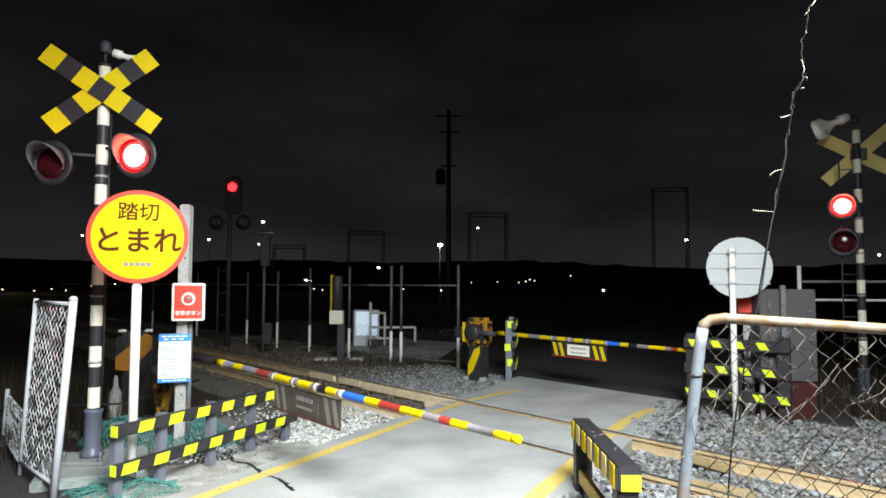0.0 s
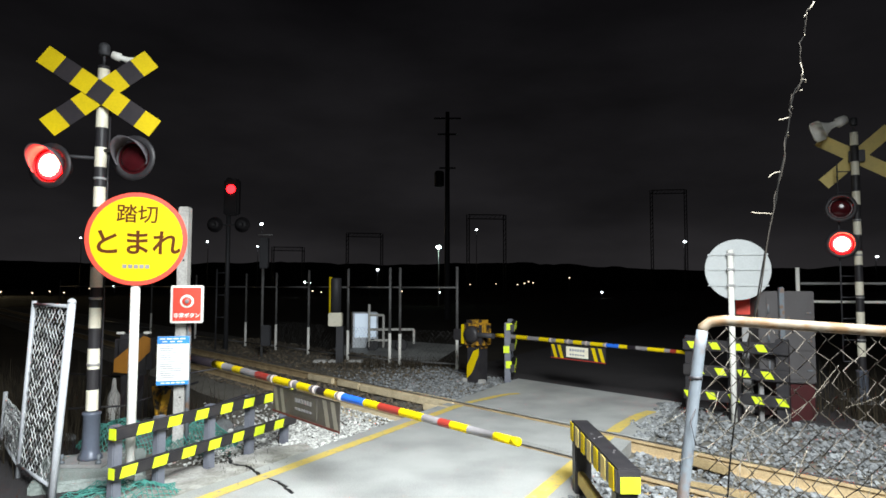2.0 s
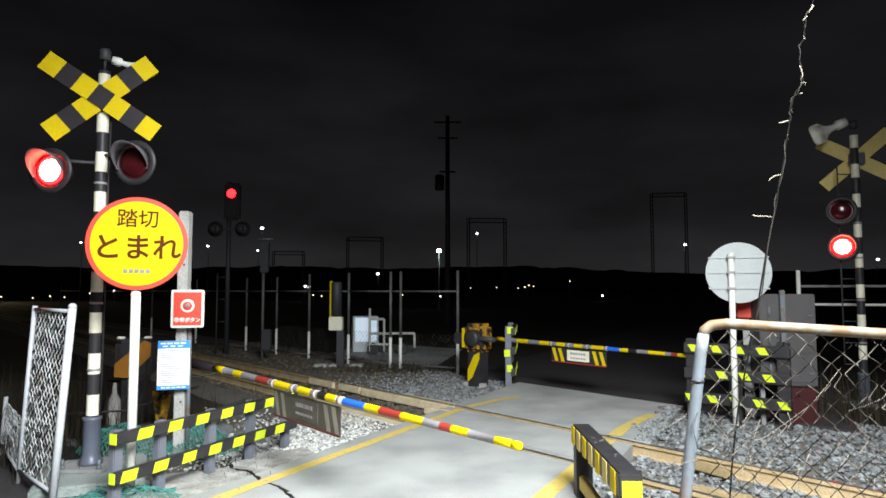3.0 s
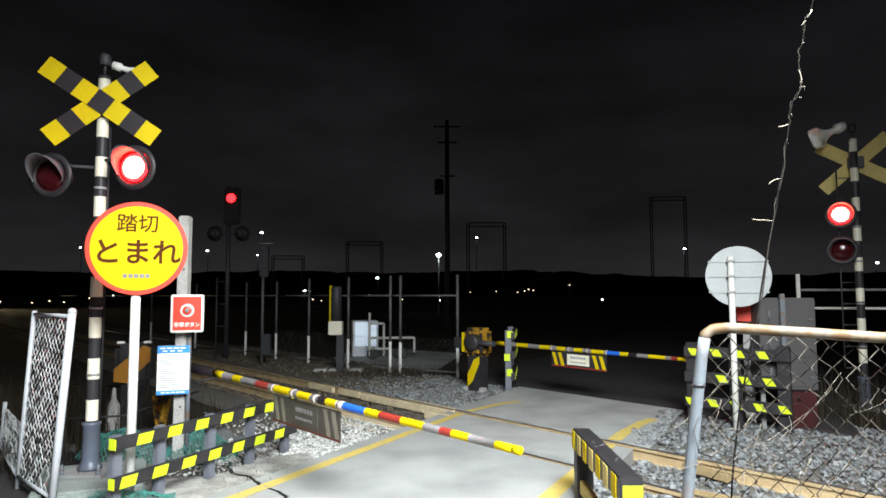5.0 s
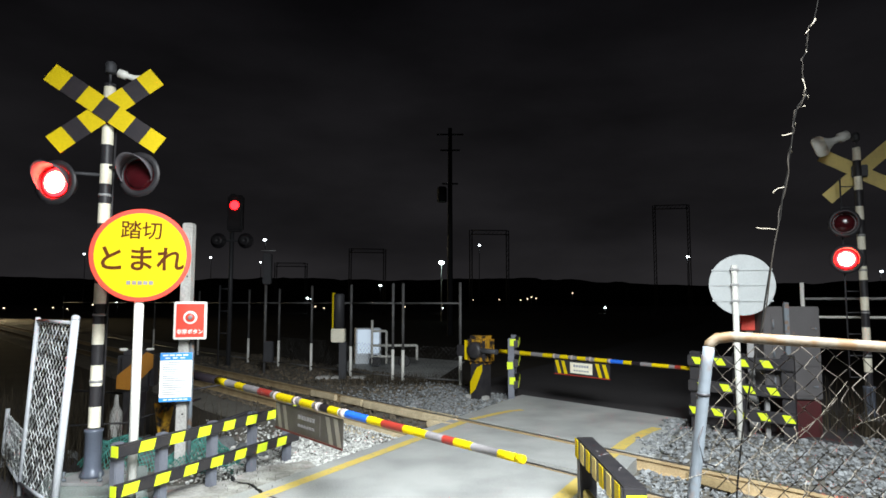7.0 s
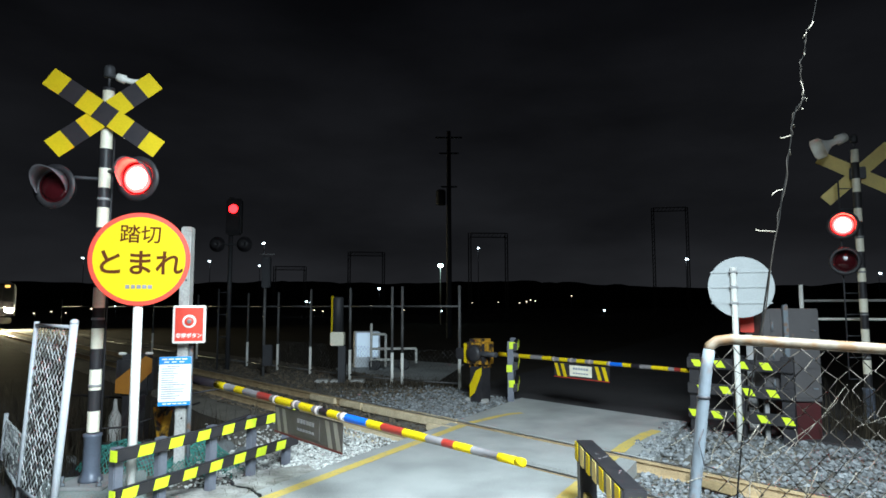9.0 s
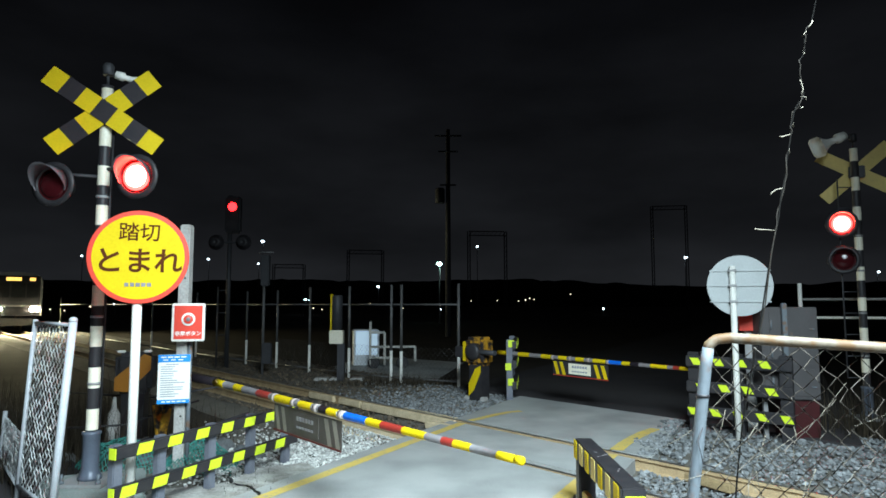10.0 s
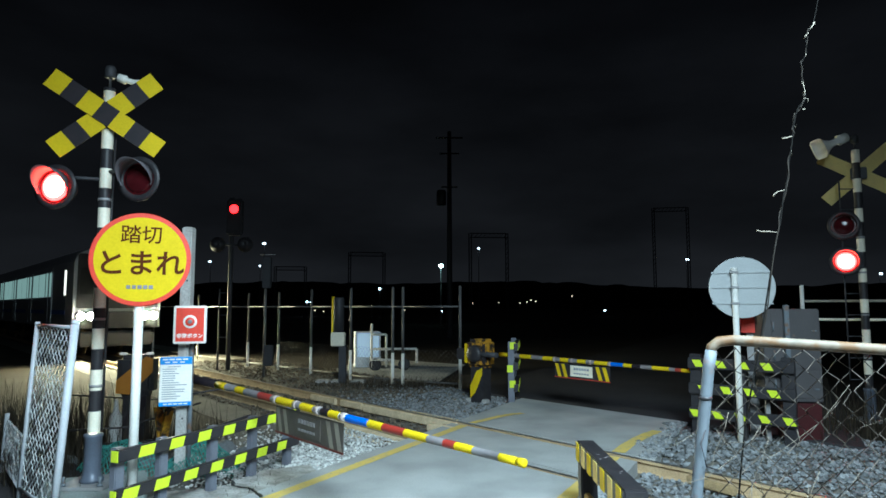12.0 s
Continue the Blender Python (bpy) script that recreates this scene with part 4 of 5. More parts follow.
# ---- barrier machines and arms ----
def machine(at, label, striped):
    t = thing("barrier_machine", label, "barrier machine", at=at, group="barrier machines")
    bm = bm_new()
    box(bm, (0, 0, 0.22), (0.26, 0.28, 0.7), bevel=0.015)
    ped = part("pedestal", bm, M_BLACK, t, "black pedestal")
    bm = bm_new()
    outline = [(-0.127, 0.02), (-0.02, 0.12), (0.127, 0.44), (0.127, 0.56), (0.01, 0.50), (-0.127, 0.24)]
    lo, hi = [bm.verts.new((x, -0.139, z)) for x, z in outline], [bm.verts.new((x, -0.143, z)) for x, z in outline]
    bm.faces.new(hi)
    for i in range(6):
        bm.faces.new((lo[i], lo[(i + 1) % 6], hi[(i + 1) % 6], hi[i]))
    bmesh.ops.recalc_face_normals(bm, faces=bm.faces[:])
    part("hazard_stripe", bm, M_BAND if striped else M_YEL, ped, "grimy dark slanted stripe" if striped else "worn yellow slanted stripe")
    for sx in (-1, 1):
        bm = bm_new()
        box(bm, (sx * 0.17, -0.1, -0.03), (0.1, 0.12, 0.1), bevel=0.012)
        part("foot", bm, M_POSTCONC, ped, "pale concrete foot")
    bm = bm_new()
    box(bm, (0, 0, 0.8), (0.42, 0.36, 0.5), bevel=0.06)
    case = part("casing", bm, M_BLACK if striped else M_ORANGE, t, "orange and black worn machine casing")
    if striped:
        # one broad slanted stripe over the front and pale lifting lugs on the top corners
        bm = bm_new()
        outline = [(-0.20, 0.60), (-0.05, 0.58), (0.20, 0.84), (0.20, 1.0), (0.12, 1.03), (-0.20, 0.75)]
        lo, hi = [bm.verts.new((x, -0.179, z)) for x, z in outline], [bm.verts.new((x, -0.185, z)) for x, z in outline]
        bm.faces.new(hi)
        for i in range(6):
            bm.faces.new((lo[i], lo[(i + 1) % 6], hi[(i + 1) % 6], hi[i]))
        bmesh.ops.recalc_face_normals(bm, faces=bm.faces[:])
        part("hazard_stripe", bm, M_ORANGEPLAIN, case, "broad worn orange stripe")
        for sx in (-1, 1):
            bm = bm_new()
            box(bm, (sx * 0.15, -0.1, 1.06), (0.09, 0.06, 0.03), bevel=0.008)
            part("lug", bm, M_WHITE, case, "pale lifting lug")
        return t
    bm = bm_new()
    lathe(bm, [(0.15, 0), (0.15, 0.05), (0.1, 0.08), (0.01, 0.085)], pose(0.0, -0.17, 0.8, 90), seg=24)
    part("drive_cover", bm, M_BLACK, case, "round black drive cover")
    for sx in (-1, 1):
        bm = bm_new()
        box(bm, (sx * 0.19, -0.182, 0.8), (0.06, 0.008, 0.34))
        part("hazard_strip", bm, M_YEL if sx < 0 else M_BLACK, case)
    bm = bm_new()
    box(bm, (-0.3, -0.1, 0.78), (0.26, 0.1, 0.2), bevel=0.015)
    part("counterweight", bm, M_BLACK, t, "black counterweight")
    bm = bm_new()
    rod(bm, (-0.2, -0.12, 0.8), (0.5, -0.24, 0.8), 0.045, seg=10)
    part("arm_socket", bm, M_DARKSTEEL, t)
    return t


def barrier_arm(a, b, r0, r1, bands, label, panel_span, panel_face, bright=False):
    """A tapered arm with coloured bands: (end fraction, material index)."""
    t = thing("boom_barrier", label, "barrier", group="lowered boom barriers")
    a, b = Vector(a), Vector(b)
    mats = [M_YEL, M_GREYBAND, M_REDBAND, M_BLUE, M_BAND, M_WHITE]
    bm = bm_new()
    f0 = 0.0
    for f1, mi in bands:
        rod(bm, a.lerp(b, f0), a.lerp(b, f1), r0 + (r1 - r0) * f0, r0 + (r1 - r0) * f1, seg=16, mi=mi, caps=f0 == 0 or f1 == 1)
        f0 = f1
    bmesh.ops.remove_doubles(bm, verts=bm.verts[:], dist=0.0005)
    part("arm", bm, mats, t, "round arm with yellow, red, blue and grey bands")
    bm = bm_new()
    lathe(bm, [(r1 + 0.001, -0.05), (r1 + 0.002, -0.02), (r1 + 0.001, 0.0), (r1 * 0.8, 0.004), (0.004, 0.005)], Matrix.Translation(b) @ (b - a).to_track_quat("Z", "Y").to_matrix().to_4x4(), seg=14)
    part("end_cap", bm, M_YEL, t, "frayed yellow end cap")
    p, q = a.lerp(b, panel_span[0]), a.lerp(b, panel_span[1])
    d = (q - p).normalized()
    nrm = Vector((d.y, -d.x, 0)) * panel_face
    L, h = (q - p).length, 0.23
    up = Vector((0, 0, 1))
    rot = Matrix((d, up.cross(d), up)).transposed().to_4x4()
    c = (p + q) / 2 - up * (r0 + h / 2 + 0.01)
    bm = bm_new()
    box(bm, c, (L, 0.008, h), rot, bevel=0.002)
    plate = part("hanging_panel", bm, M_BLACK if bright else M_PANEL, t, "hanging warning panel with slanted end stripes")
    for side in (-1, 1):
        for k in range(2):
            bm = bm_new()
            u = side * (L / 2 - 0.075 - k * 0.125)
            vs = [bm.verts.new(c + d * (u + x) + up * z + nrm * 0.0065) for x, z in ((-0.065, h / 2 - 0.012), (0.0, h / 2 - 0.012), (0.065, -h / 2 + 0.016), (0.0, -h / 2 + 0.016))]
            bm.faces.new(vs)
            part("stripe", bm, M_YEL if bright else M_PANELSTRIPE, plate)
    bm = bm_new()
    box(bm, c + nrm * 0.006 - up * (h / 2 - 0.006), (L, 0.006, 0.016), rot)
    part("red_edge", bm, M_REDBAND if bright else M_PANELEDGE, plate, "red lower edge")
    bm = bm_new()
    box(bm, c + nrm * 0.006 + up * 0.008, (L * 0.4, 0.004, h * 0.72), rot)
    label_ob = part("label_plate", bm, M_CREAM if bright else M_PANEL, plate, "pale label plate" if bright else "dark label plate")
    for k in range(6):
        for z in (0.04, -0.03):
            bm = bm_new()
            box(bm, c + nrm * 0.0095 + d * (-0.125 + k * 0.05) + up * z, (0.036, 0.003, 0.034 if z > 0 else 0.02), rot)
            part("print_bar", bm, M_DARKGREY if bright else M_GREYBAND, label_ob)
    for f in (panel_span[0], (panel_span[0] * 2 + panel_span[1]) / 3, (panel_span[0] + panel_span[1] * 2) / 3, panel_span[1]):
        bm = bm_new()
        rr = r0 + (r1 - r0) * f
        rod(bm, a.lerp(b, f - 0.006), a.lerp(b, f + 0.006), rr + 0.004, seg=14)
        part("cuff", bm, M_CUFF, t, "pale tie around the arm")
    return t


NEAR_BANDS = [(0.063, 0), (0.124, 1), (0.172, 0), (0.247, 1), (0.308, 2), (0.335, 1), (0.404, 0), (0.435, 1), (0.484, 0), (0.512, 1), (0.54, 4), (0.575, 0), (0.597, 5), (0.664, 3), (0.705, 0), (0.761, 2), (0.816, 0), (0.852, 1), (0.876, 2), (0.911, 0), (0.959, 1), (1, 0)]
FAR_BANDS = [(0.072, 0), (0.135, 1), (0.206, 0), (0.275, 1), (0.342, 0), (0.374, 1), (0.421, 0), (0.468, 1), (0.513, 0), (0.557, 1), (0.622, 0), (0.696, 3), (0.735, 0), (0.774, 4), (0.824, 1), (0.896, 0), (0.92, 1), (0.945, 2), (1, 0)]
machine(pose(-3.80, 7.9, 0.0, 0, 0, 14), "orange and black barrier machine beside the track", True)
machine(pose(0.62, 11.35, 0.0, 0, 0, -38), "far orange and black barrier machine with hazard stripes", False)
near_arm = barrier_arm((-2.45, 6.87, 0.8), (0.41, 3.45, 0.8), 0.038, 0.023, NEAR_BANDS, "lowered boom barrier with coloured bands and a dark hanging panel", (0.325, 0.585), 1)
barrier_arm((0.96, 11.31, 0.78), (3.32, 8.52, 0.76), 0.038, 0.026, FAR_BANDS, "lowered boom barrier with a yellow striped hanging panel", (0.34, 0.63), 1, bright=True)
bm = bm_new()
rod(bm, (-3.3, 7.75, 0.8), (-2.45, 6.87, 0.8), 0.047, 0.043, seg=14)
part("arm_holder", bm, M_BAND, near_arm, "dark steel arm holder")

# ---- cabinet group beside the far mast ----
t = thing("relay_cabinet", "grey relay cabinet with hinged doors on a low frame", "cabinet", at=pose(4.25, 7.95, 0, 0, 0, -8))
bm = bm_new()
box(bm, (0.05, 0.2, 1.02), (0.66, 0.4, 1.14), bevel=0.012)
body = part("body", bm, M_CABINET, t)
for k, z in enumerate((0.66, 1.02, 1.37)):
    bm = bm_new()
    box(bm, (0.08, -0.006, z), (0.54, 0.014, 0.33), bevel=0.004)
    door = part("door", bm, M_CABINET, body, "flat grey cabinet door")
    bm = bm_new()
    box(bm, (0.3, -0.022, z - 0.05), (0.06, 0.02, 0.02), bevel=0.004)
    part("handle", bm, M_GALV, door, "steel handle")
    bm = bm_new()
    rod(bm, (-0.17, -0.016, z - 0.06), (-0.17, -0.016, z + 0.06), 0.012, seg=8)
    part("hinge", bm, M_GALV, door)
for x in (-0.24, 0.34):
    bm = bm_new()
    box(bm, (x, 0.1, 0.15), (0.05, 0.05, 0.65))
    part("leg", bm, M_GALVDULL, t)
bm = bm_new()
box(bm, (0.16, 0.18, 0.2), (0.42, 0.3, 0.46), bevel=0.008)
part("lower_box", bm, M_BOXRED, t, "dark maroon lower box")
bm = bm_new()
box(bm, (-0.03, -0.06, 0.77), (0.055, 0.06, 1.74), bevel=0.006)
part("upright", bm, M_GALV, t, "grey steel upright")

t = thing("button_box", "red box behind the round sign", "button box", at=pose(4.0, 8.35, 1.45, 0, 0, -20))
bm = bm_new()
box(bm, (0, 0, 0), (0.26, 0.1, 0.34), bevel=0.008)
part("casing", bm, M_RED, t)
bm = bm_new()
box(bm, (0.0, 0.06, -0.72), (0.12, 0.08, 1.9), bevel=0.008)
part("post", bm, M_GALVDULL, t, "grey steel post")

# pipe rail behind the far mast
t = thing("pipe_railing", "pale pipe railing behind the far mast", "railing")
bm = bm_new()
rod(bm, (5.55, 9.9, -0.15), (5.55, 9.9, 1.95), 0.03, seg=10)
part("post", bm, M_WHITE, t, "white post")
for z in (1.42, 1.7):
    bm = bm_new()
    rod(bm, (5.55, 9.9, z), (12.0, 7.2, z), 0.02, seg=8)
    part("rail", bm, M_WHITE if z < 1.5 else M_GALVDULL, t)
bm = bm_new()
rod(bm, (9.0, 8.46, -0.15), (9.0, 8.46, 1.95), 0.03, seg=10)
part("post", bm, M_WHITE, t)


# ---- vine on a guy wire, dry stems on the fence ----
t = thing("vine_covered_wire", "dry vine twisted round a slanting guy wire", "vine")
wire = [(1.0, 2.4, 0.0), (1.06, 2.4, 0.89), (1.11, 2.4, 1.24), (1.19, 2.4, 1.60), (1.259, 2.4, 1.915), (1.272, 2.4, 1.987), (1.295, 2.4, 2.079), (1.304, 2.4, 2.143), (1.323, 2.4, 2.219), (1.328, 2.4, 2.284), (1.338, 2.4, 2.319), (1.346, 2.4, 2.375), (1.362, 2.4, 2.396), (1.389, 2.4, 2.436), (1.388, 2.4, 2.469), (1.375, 2.4, 2.526), (1.382, 2.4, 2.573), (1.399, 2.4, 2.611), (1.404, 2.4, 2.687), (1.437, 2.4, 2.74), (1.52, 2.42, 3.1), (1.6, 2.45, 3.6)]


def along(pts, f):
    f = min(max(f, 0), 0.9999) * (len(pts) - 1)
    i = int(f)
    return Vector(pts[i]).lerp(Vector(pts[i + 1]), f - i)


bm = bm_new()
sweep(bm, [along(wire, k / 90) + Vector((0.003 * math.sin(k * 0.7), 0, 0)) for k in range(91)], 0.0036, seg=5, taper=0.0016)
part("guy_wire", bm, M_VINEB, t, "black wire")
bm = bm_new()
stem = []
for k in range(160):
    p = along(wire, 0.12 + 0.7848 * k / 159)
    turn = 0.23 * k + 2.2 * noise.noise((k * 0.06, 5, 0))
    stem.append((p.x + 0.005 * math.sin(turn) + 0.006 * noise.noise((k * 0.13, 0, 0)), p.y + 0.006 * math.cos(turn), p.z))
sweep(bm, stem, 0.0026, seg=5, taper=0.0014)
part("stem", bm, M_VINE, t, "thin dark brown stem")


def twig_or_glint(a, mid, b, r):
    """A short pale dry twig, or a painted glint on the stem, between two points."""
    bm = bm_new()
    a, mid, b = Vector(a), Vector(mid), Vector(b)
    sweep(bm, [a, a.lerp(mid, 0.6), mid.lerp(b, 0.3) + Vector((0, -0.004, 0.002)), b], r, seg=5, taper=r * 0.6)
    part("twig_or_glint", bm, M_STEM, t, "short pale twig or painted glint")


# short bits along the stem paint its lit spots; the sideways ones are twigs
twig_or_glint((1.44, 2.4, 2.743), (1.434, 2.4, 2.728), (1.42, 2.4, 2.711), 0.0034)
twig_or_glint((1.413, 2.4, 2.699), (1.405, 2.4, 2.689), (1.397, 2.4, 2.678), 0.003)
twig_or_glint((1.399, 2.4, 2.619), (1.399, 2.4, 2.611), (1.398, 2.4, 2.602), 0.0028)
twig_or_glint((1.379, 2.4, 2.502), (1.389, 2.4, 2.471), (1.383, 2.4, 2.439), 0.0027)
twig_or_glint((1.38, 2.4, 2.435), (1.397, 2.4, 2.437), (1.397, 2.4, 2.419), 0.0017)
twig_or_glint((1.385, 2.4, 2.394), (1.378, 2.4, 2.391), (1.373, 2.4, 2.388), 0.002)
twig_or_glint((1.343, 2.4, 2.329), (1.343, 2.4, 2.321), (1.343, 2.4, 2.314), 0.0028)
twig_or_glint((1.29, 2.4, 2.277), (1.311, 2.4, 2.278), (1.33, 2.4, 2.286), 0.0032)
twig_or_glint((1.323, 2.4, 2.23), (1.323, 2.4, 2.219), (1.323, 2.4, 2.208), 0.0034)
twig_or_glint((1.245, 2.4, 2.051), (1.253, 2.4, 2.064), (1.292, 2.4, 2.076), 0.0026)
twig_or_glint((1.177, 2.4, 1.919), (1.208, 2.4, 1.913), (1.255, 2.4, 1.912), 0.003)

t = thing("dry_stems", "dry tangled plant stems caught in the wire mesh", "plant", at=pose(0.011, 0, -0.010))
rng = random.Random(5)
for k in range(60):
    x = rng.uniform(0.6, 1.25)
    z = rng.uniform(0.85, 1.5)
    y = 1.5 - (x - 0.6) * 0.17 + rng.uniform(0.004, 0.03)
    L, a = rng.uniform(0.08, 0.3), rng.uniform(-1.2, 1.2)
    bend = rng.uniform(-0.05, 0.05)
    pts = []
    for j in range(7):
        f = j / 6
        pts.append((x + math.sin(a) * L * f + bend * f * f, y + 0.006 * math.sin(j * 2 + k), z - math.cos(a) * L * f + 0.03 * math.sin(f * 3) * a))
    bm = bm_new()
    sweep(bm, pts, rng.uniform(0.0005, 0.0010), seg=4, taper=0.0004)
    part("stem", bm, M_STEM, t)

# weeds near the far mast and at fence feet
def weeds(name, centre, spread, count, height, label, seed):
    rng = random.Random(seed)
    bm = bm_new()
    for k in range(count):
        x, y = centre[0] + rng.gauss(0, spread[0]), centre[1] + rng.gauss(0, spread[1])
        h, a, lean = height * rng.uniform(0.4, 1.1), rng.uniform(0, math.tau), rng.uniform(0.05, 0.5)
        d = Vector((math.cos(a), math.sin(a), 0))
        w = Vector((-d.y, d.x, 0)) * rng.uniform(0.003, 0.008)
        prev = None
        for j in range(5):
            f = j / 4
            p = Vector((x, y, -0.1)) + d * (lean * h * f * f) + Vector((0, 0, h * f * (1 - 0.2 * f * lean)))
            cur = (bm.verts.new(p - w * (1.05 - f)), bm.verts.new(p + w * (1.05 - f)))
            if prev:
                bm.faces.new((prev[0], prev[1], cur[1], cur[0]))
            prev = cur
    return tagged(part(name, bm, M_WEED), label, "weeds", kind="stuff")


weeds("weeds", (5.6, 8.5), (0.55, 0.3), 420, 0.75, "dead brown weeds around the far mast", 3)
weeds("weeds", (-2.9, 4.85), (0.25, 0.12), 120, 0.14, "short dry grass at the fence foot", 8)
weeds("weeds", (-3.6, 8.3), (0.5, 0.5), 260, 0.4, "dry weeds beside the barrier machine", 9)

weeds("weeds", (-0.9, 13.45), (0.75, 0.25), 700, 0.3, "dark dead weeds along the foot of the railway fence", 14)
weeds("weeds", (-1.85, 5.95), (0.2, 0.3), 260, 0.13, "dry weeds in the broken verge behind the guard barrier", 15)
weeds("weeds", (-4.2, 6.6), (0.35, 0.6), 500, 0.45, "dead brown weeds behind the white fence", 16)
weeds("weeds", (-5.3, 7.6), (0.8, 0.9), 2200, 0.75, "tall dead weeds in the dark beside the track", 17)

# ---- green netting bundles at the mast foot ----
def netting(centre, size, height, seed, label):
    bm = bm_new()
    nx, ny = 22, 17
    v = []
    for i in range(nx + 1):
        row = []
        for j in range(ny + 1):
            u, w = (i / nx - 0.5), (j / ny - 0.5)
            x, y = centre[0] + u * size[0], centre[1] + w * size[1]
            bulge = max(0.0, 1 - 4 * (u * u + w * w))
            z = -0.09 + height * bulge + 0.09 * bulge * noise.noise((x * 5, y * 5, seed)) + 0.05 * noise.noise((x * 11, y * 11, seed))
            row.append(Vector((x + 0.03 * noise.noise((x * 7, y * 7, seed + 3)), y + 0.03 * noise.noise((x * 7, y * 7, seed + 9)), z)))
        v.append(row)
    for i in range(nx + 1):
        for j in range(ny + 1):
            if i < nx and j < ny:
                a, b, c, d = v[i][j], v[i + 1][j], v[i + 1][j + 1], v[i][j + 1]
                rod(bm, a, c, 0.0038, seg=3, caps=False)
                rod(bm, b, d, 0.0038, seg=3, caps=False)
    return tagged(part("green_netting", bm, M_NET), label, "netting", group="netting bundles")


netting((-2.52, 5.12), (1.25, 0.8), 0.15, 1, "loose green plastic netting lying on the ground")
netting((-2.55, 6.75), (0.9, 0.7), 0.28, 5, "heap of green plastic netting behind the guard barrier")
netting((-3.35, 6.75), (1.0, 0.7), 0.32, 8, "heap of green plastic netting behind the mast")

# forked rest for the barrier arm
t = thing("arm_rest", "worn yellow forked rest for the barrier arm", "arm rest", at=pose(-3.05, 6.95, -0.05, 0, 0, -35))
bm = bm_new()
box(bm, (0, 0, 0.1), (0.07, 0.07, 0.4), bevel=0.006)
part("post", bm, M_BAND, t)
bm = bm_new()
for sx in (-1, 1):
    box(bm, (sx * 0.06, 0, 0.43), (0.035, 0.09, 0.34), Matrix.Rotation(radians(16 * sx), 4, "Y"), bevel=0.004)
box(bm, (0, 0, 0.6), (0.24, 0.02, 0.05), bevel=0.004)
part("fork", bm, M_ORANGE, t, "yellow painted fork")

# ---- clutter between mast and machine ----
t = thing("traffic_cone", "small pale bollard on a dark weight", "bollard", at=pose(-3.95, 7.7, -0.1))
bm = bm_new()
lathe(bm, [(0.1, 0.1), (0.075, 0.13), (0.07, 0.42), (0.03, 0.5), (0.02, 0.62), (0.005, 0.63)], seg=18)
part("cone_body", bm, M_POSTCONC, t, "pale tapered body")
bm = bm_new()
lathe(bm, [(0.2, 0), (0.2, 0.07), (0.15, 0.1), (0.02, 0.1)], seg=18)
part("weight", bm, M_DARKSTEEL, t, "dark round weight")
for x, y, r, sz in ((-3.2, 7.0, 30, (0.3, 0.22, 0.16)), (-3.75, 7.1, 70, (0.34, 0.2, 0.18)), (-2.3, 7.4, 15, (0.24, 0.2, 0.14)), (-2.05, 7.1, 50, (0.2, 0.16, 0.12)), (-2.6, 7.6, 80, (0.3, 0.26, 0.2)), (-4.1, 7.0, 10, (0.26, 0.2, 0.15))):
    bm = bm_new()
    tmp = bmesh.new()
    bmesh.ops.create_icosphere(tmp, subdivisions=2, radius=0.5)
    for v in tmp.verts:
        v.co *= 1 + 0.35 * noise.noise(v.co * 2.3 + Vector((x, y, 0)))
    bmesh.ops.scale(tmp, vec=sz, verts=tmp.verts)
    join(bm, tmp)
    tagged(part("rock", bm, M_STONE, at=pose(x, y, -0.04, 0, 0, r)), "grey broken rock lying by the track", "rock", group="rocks by the track")
for p, q, r in (((-4.3, 6.9, 0.3), (-2.9, 7.6, 0.5), 0.012), ((-4.6, 7.9, 0.55), (-2.7, 8.4, 0.6), 0.012), ((-3.9, 7.2, 0.1), (-2.4, 7.9, 0.3), 0.02)):
    bm = bm_new()
    m = (Vector(p) + Vector(q)) / 2 - Vector((0, 0, 0.12))
    sweep(bm, [p, Vector(p).lerp(m, 0.6), m, Vector(q).lerp(m, 0.6), q], r, seg=6)
    tagged(part("cable", bm, M_BLACK), "black signalling cable hanging between fittings", "cable", group="signal cables")

# ---- lineside things beyond the track ----
t = thing("instrument_post", "small yellow-fronted instrument box on a post", "instrument box", at=pose(-2.4, 14.3, -0.15, 0, 0, 0))
bm = bm_new()
box(bm, (0.1, 0, 0.45), (0.16, 0.16, 0.9), bevel=0.01)
part("post", bm, M_DARKSTEEL, t)
bm = bm_new()
box(bm, (0, -0.02, 1.05), (0.3, 0.24, 0.3), bevel=0.015)
part("case", bm, M_CREAM, t, "pale yellow case front")
bm = bm_new()
lathe(bm, [(0.12, 1.2), (0.12, 1.95), (0.1, 1.98), (0.01, 1.98)], seg=16)
part("cylinder", bm, M_DARKSTEEL, t, "dark steel cylinder")
bm = bm_new()
for x in (-0.35, 0.0, 0.45):
    box(bm, (x, 0.1, 0.06), (0.3, 0.3, 0.16), bevel=0.02)
part("footing", bm, M_POSTCONC, t, "pale concrete footings")
# yellow rod along the left edge paints the light on the cylinder
bm = bm_new()
rod(bm, (-0.13, 0.02, 0.9), (-0.13, 0.02, 2.0), 0.035, seg=8)
part("lit_edge_strip", bm, M_YEL, t, "thin yellow strip painting the lit edge of the cylinder")

t = thing("railway_signal", "dark signal mast with a lit red lens and two unlit lamps", "railway signal", at=pose(-5.85, 17.2, -0.1))
bm = bm_new()
rod(bm, (0, 0, 0), (0, 0, 4.7), 0.06, seg=12)
part("pole", bm, M_DARKSTEEL, t)
bm = bm_new()
box(bm, (0.12, -0.1, 4.15), (0.42, 0.22, 1.0), bevel=0.05)
head = part("signal_head", bm, M_BLACK, t, "black signal head")
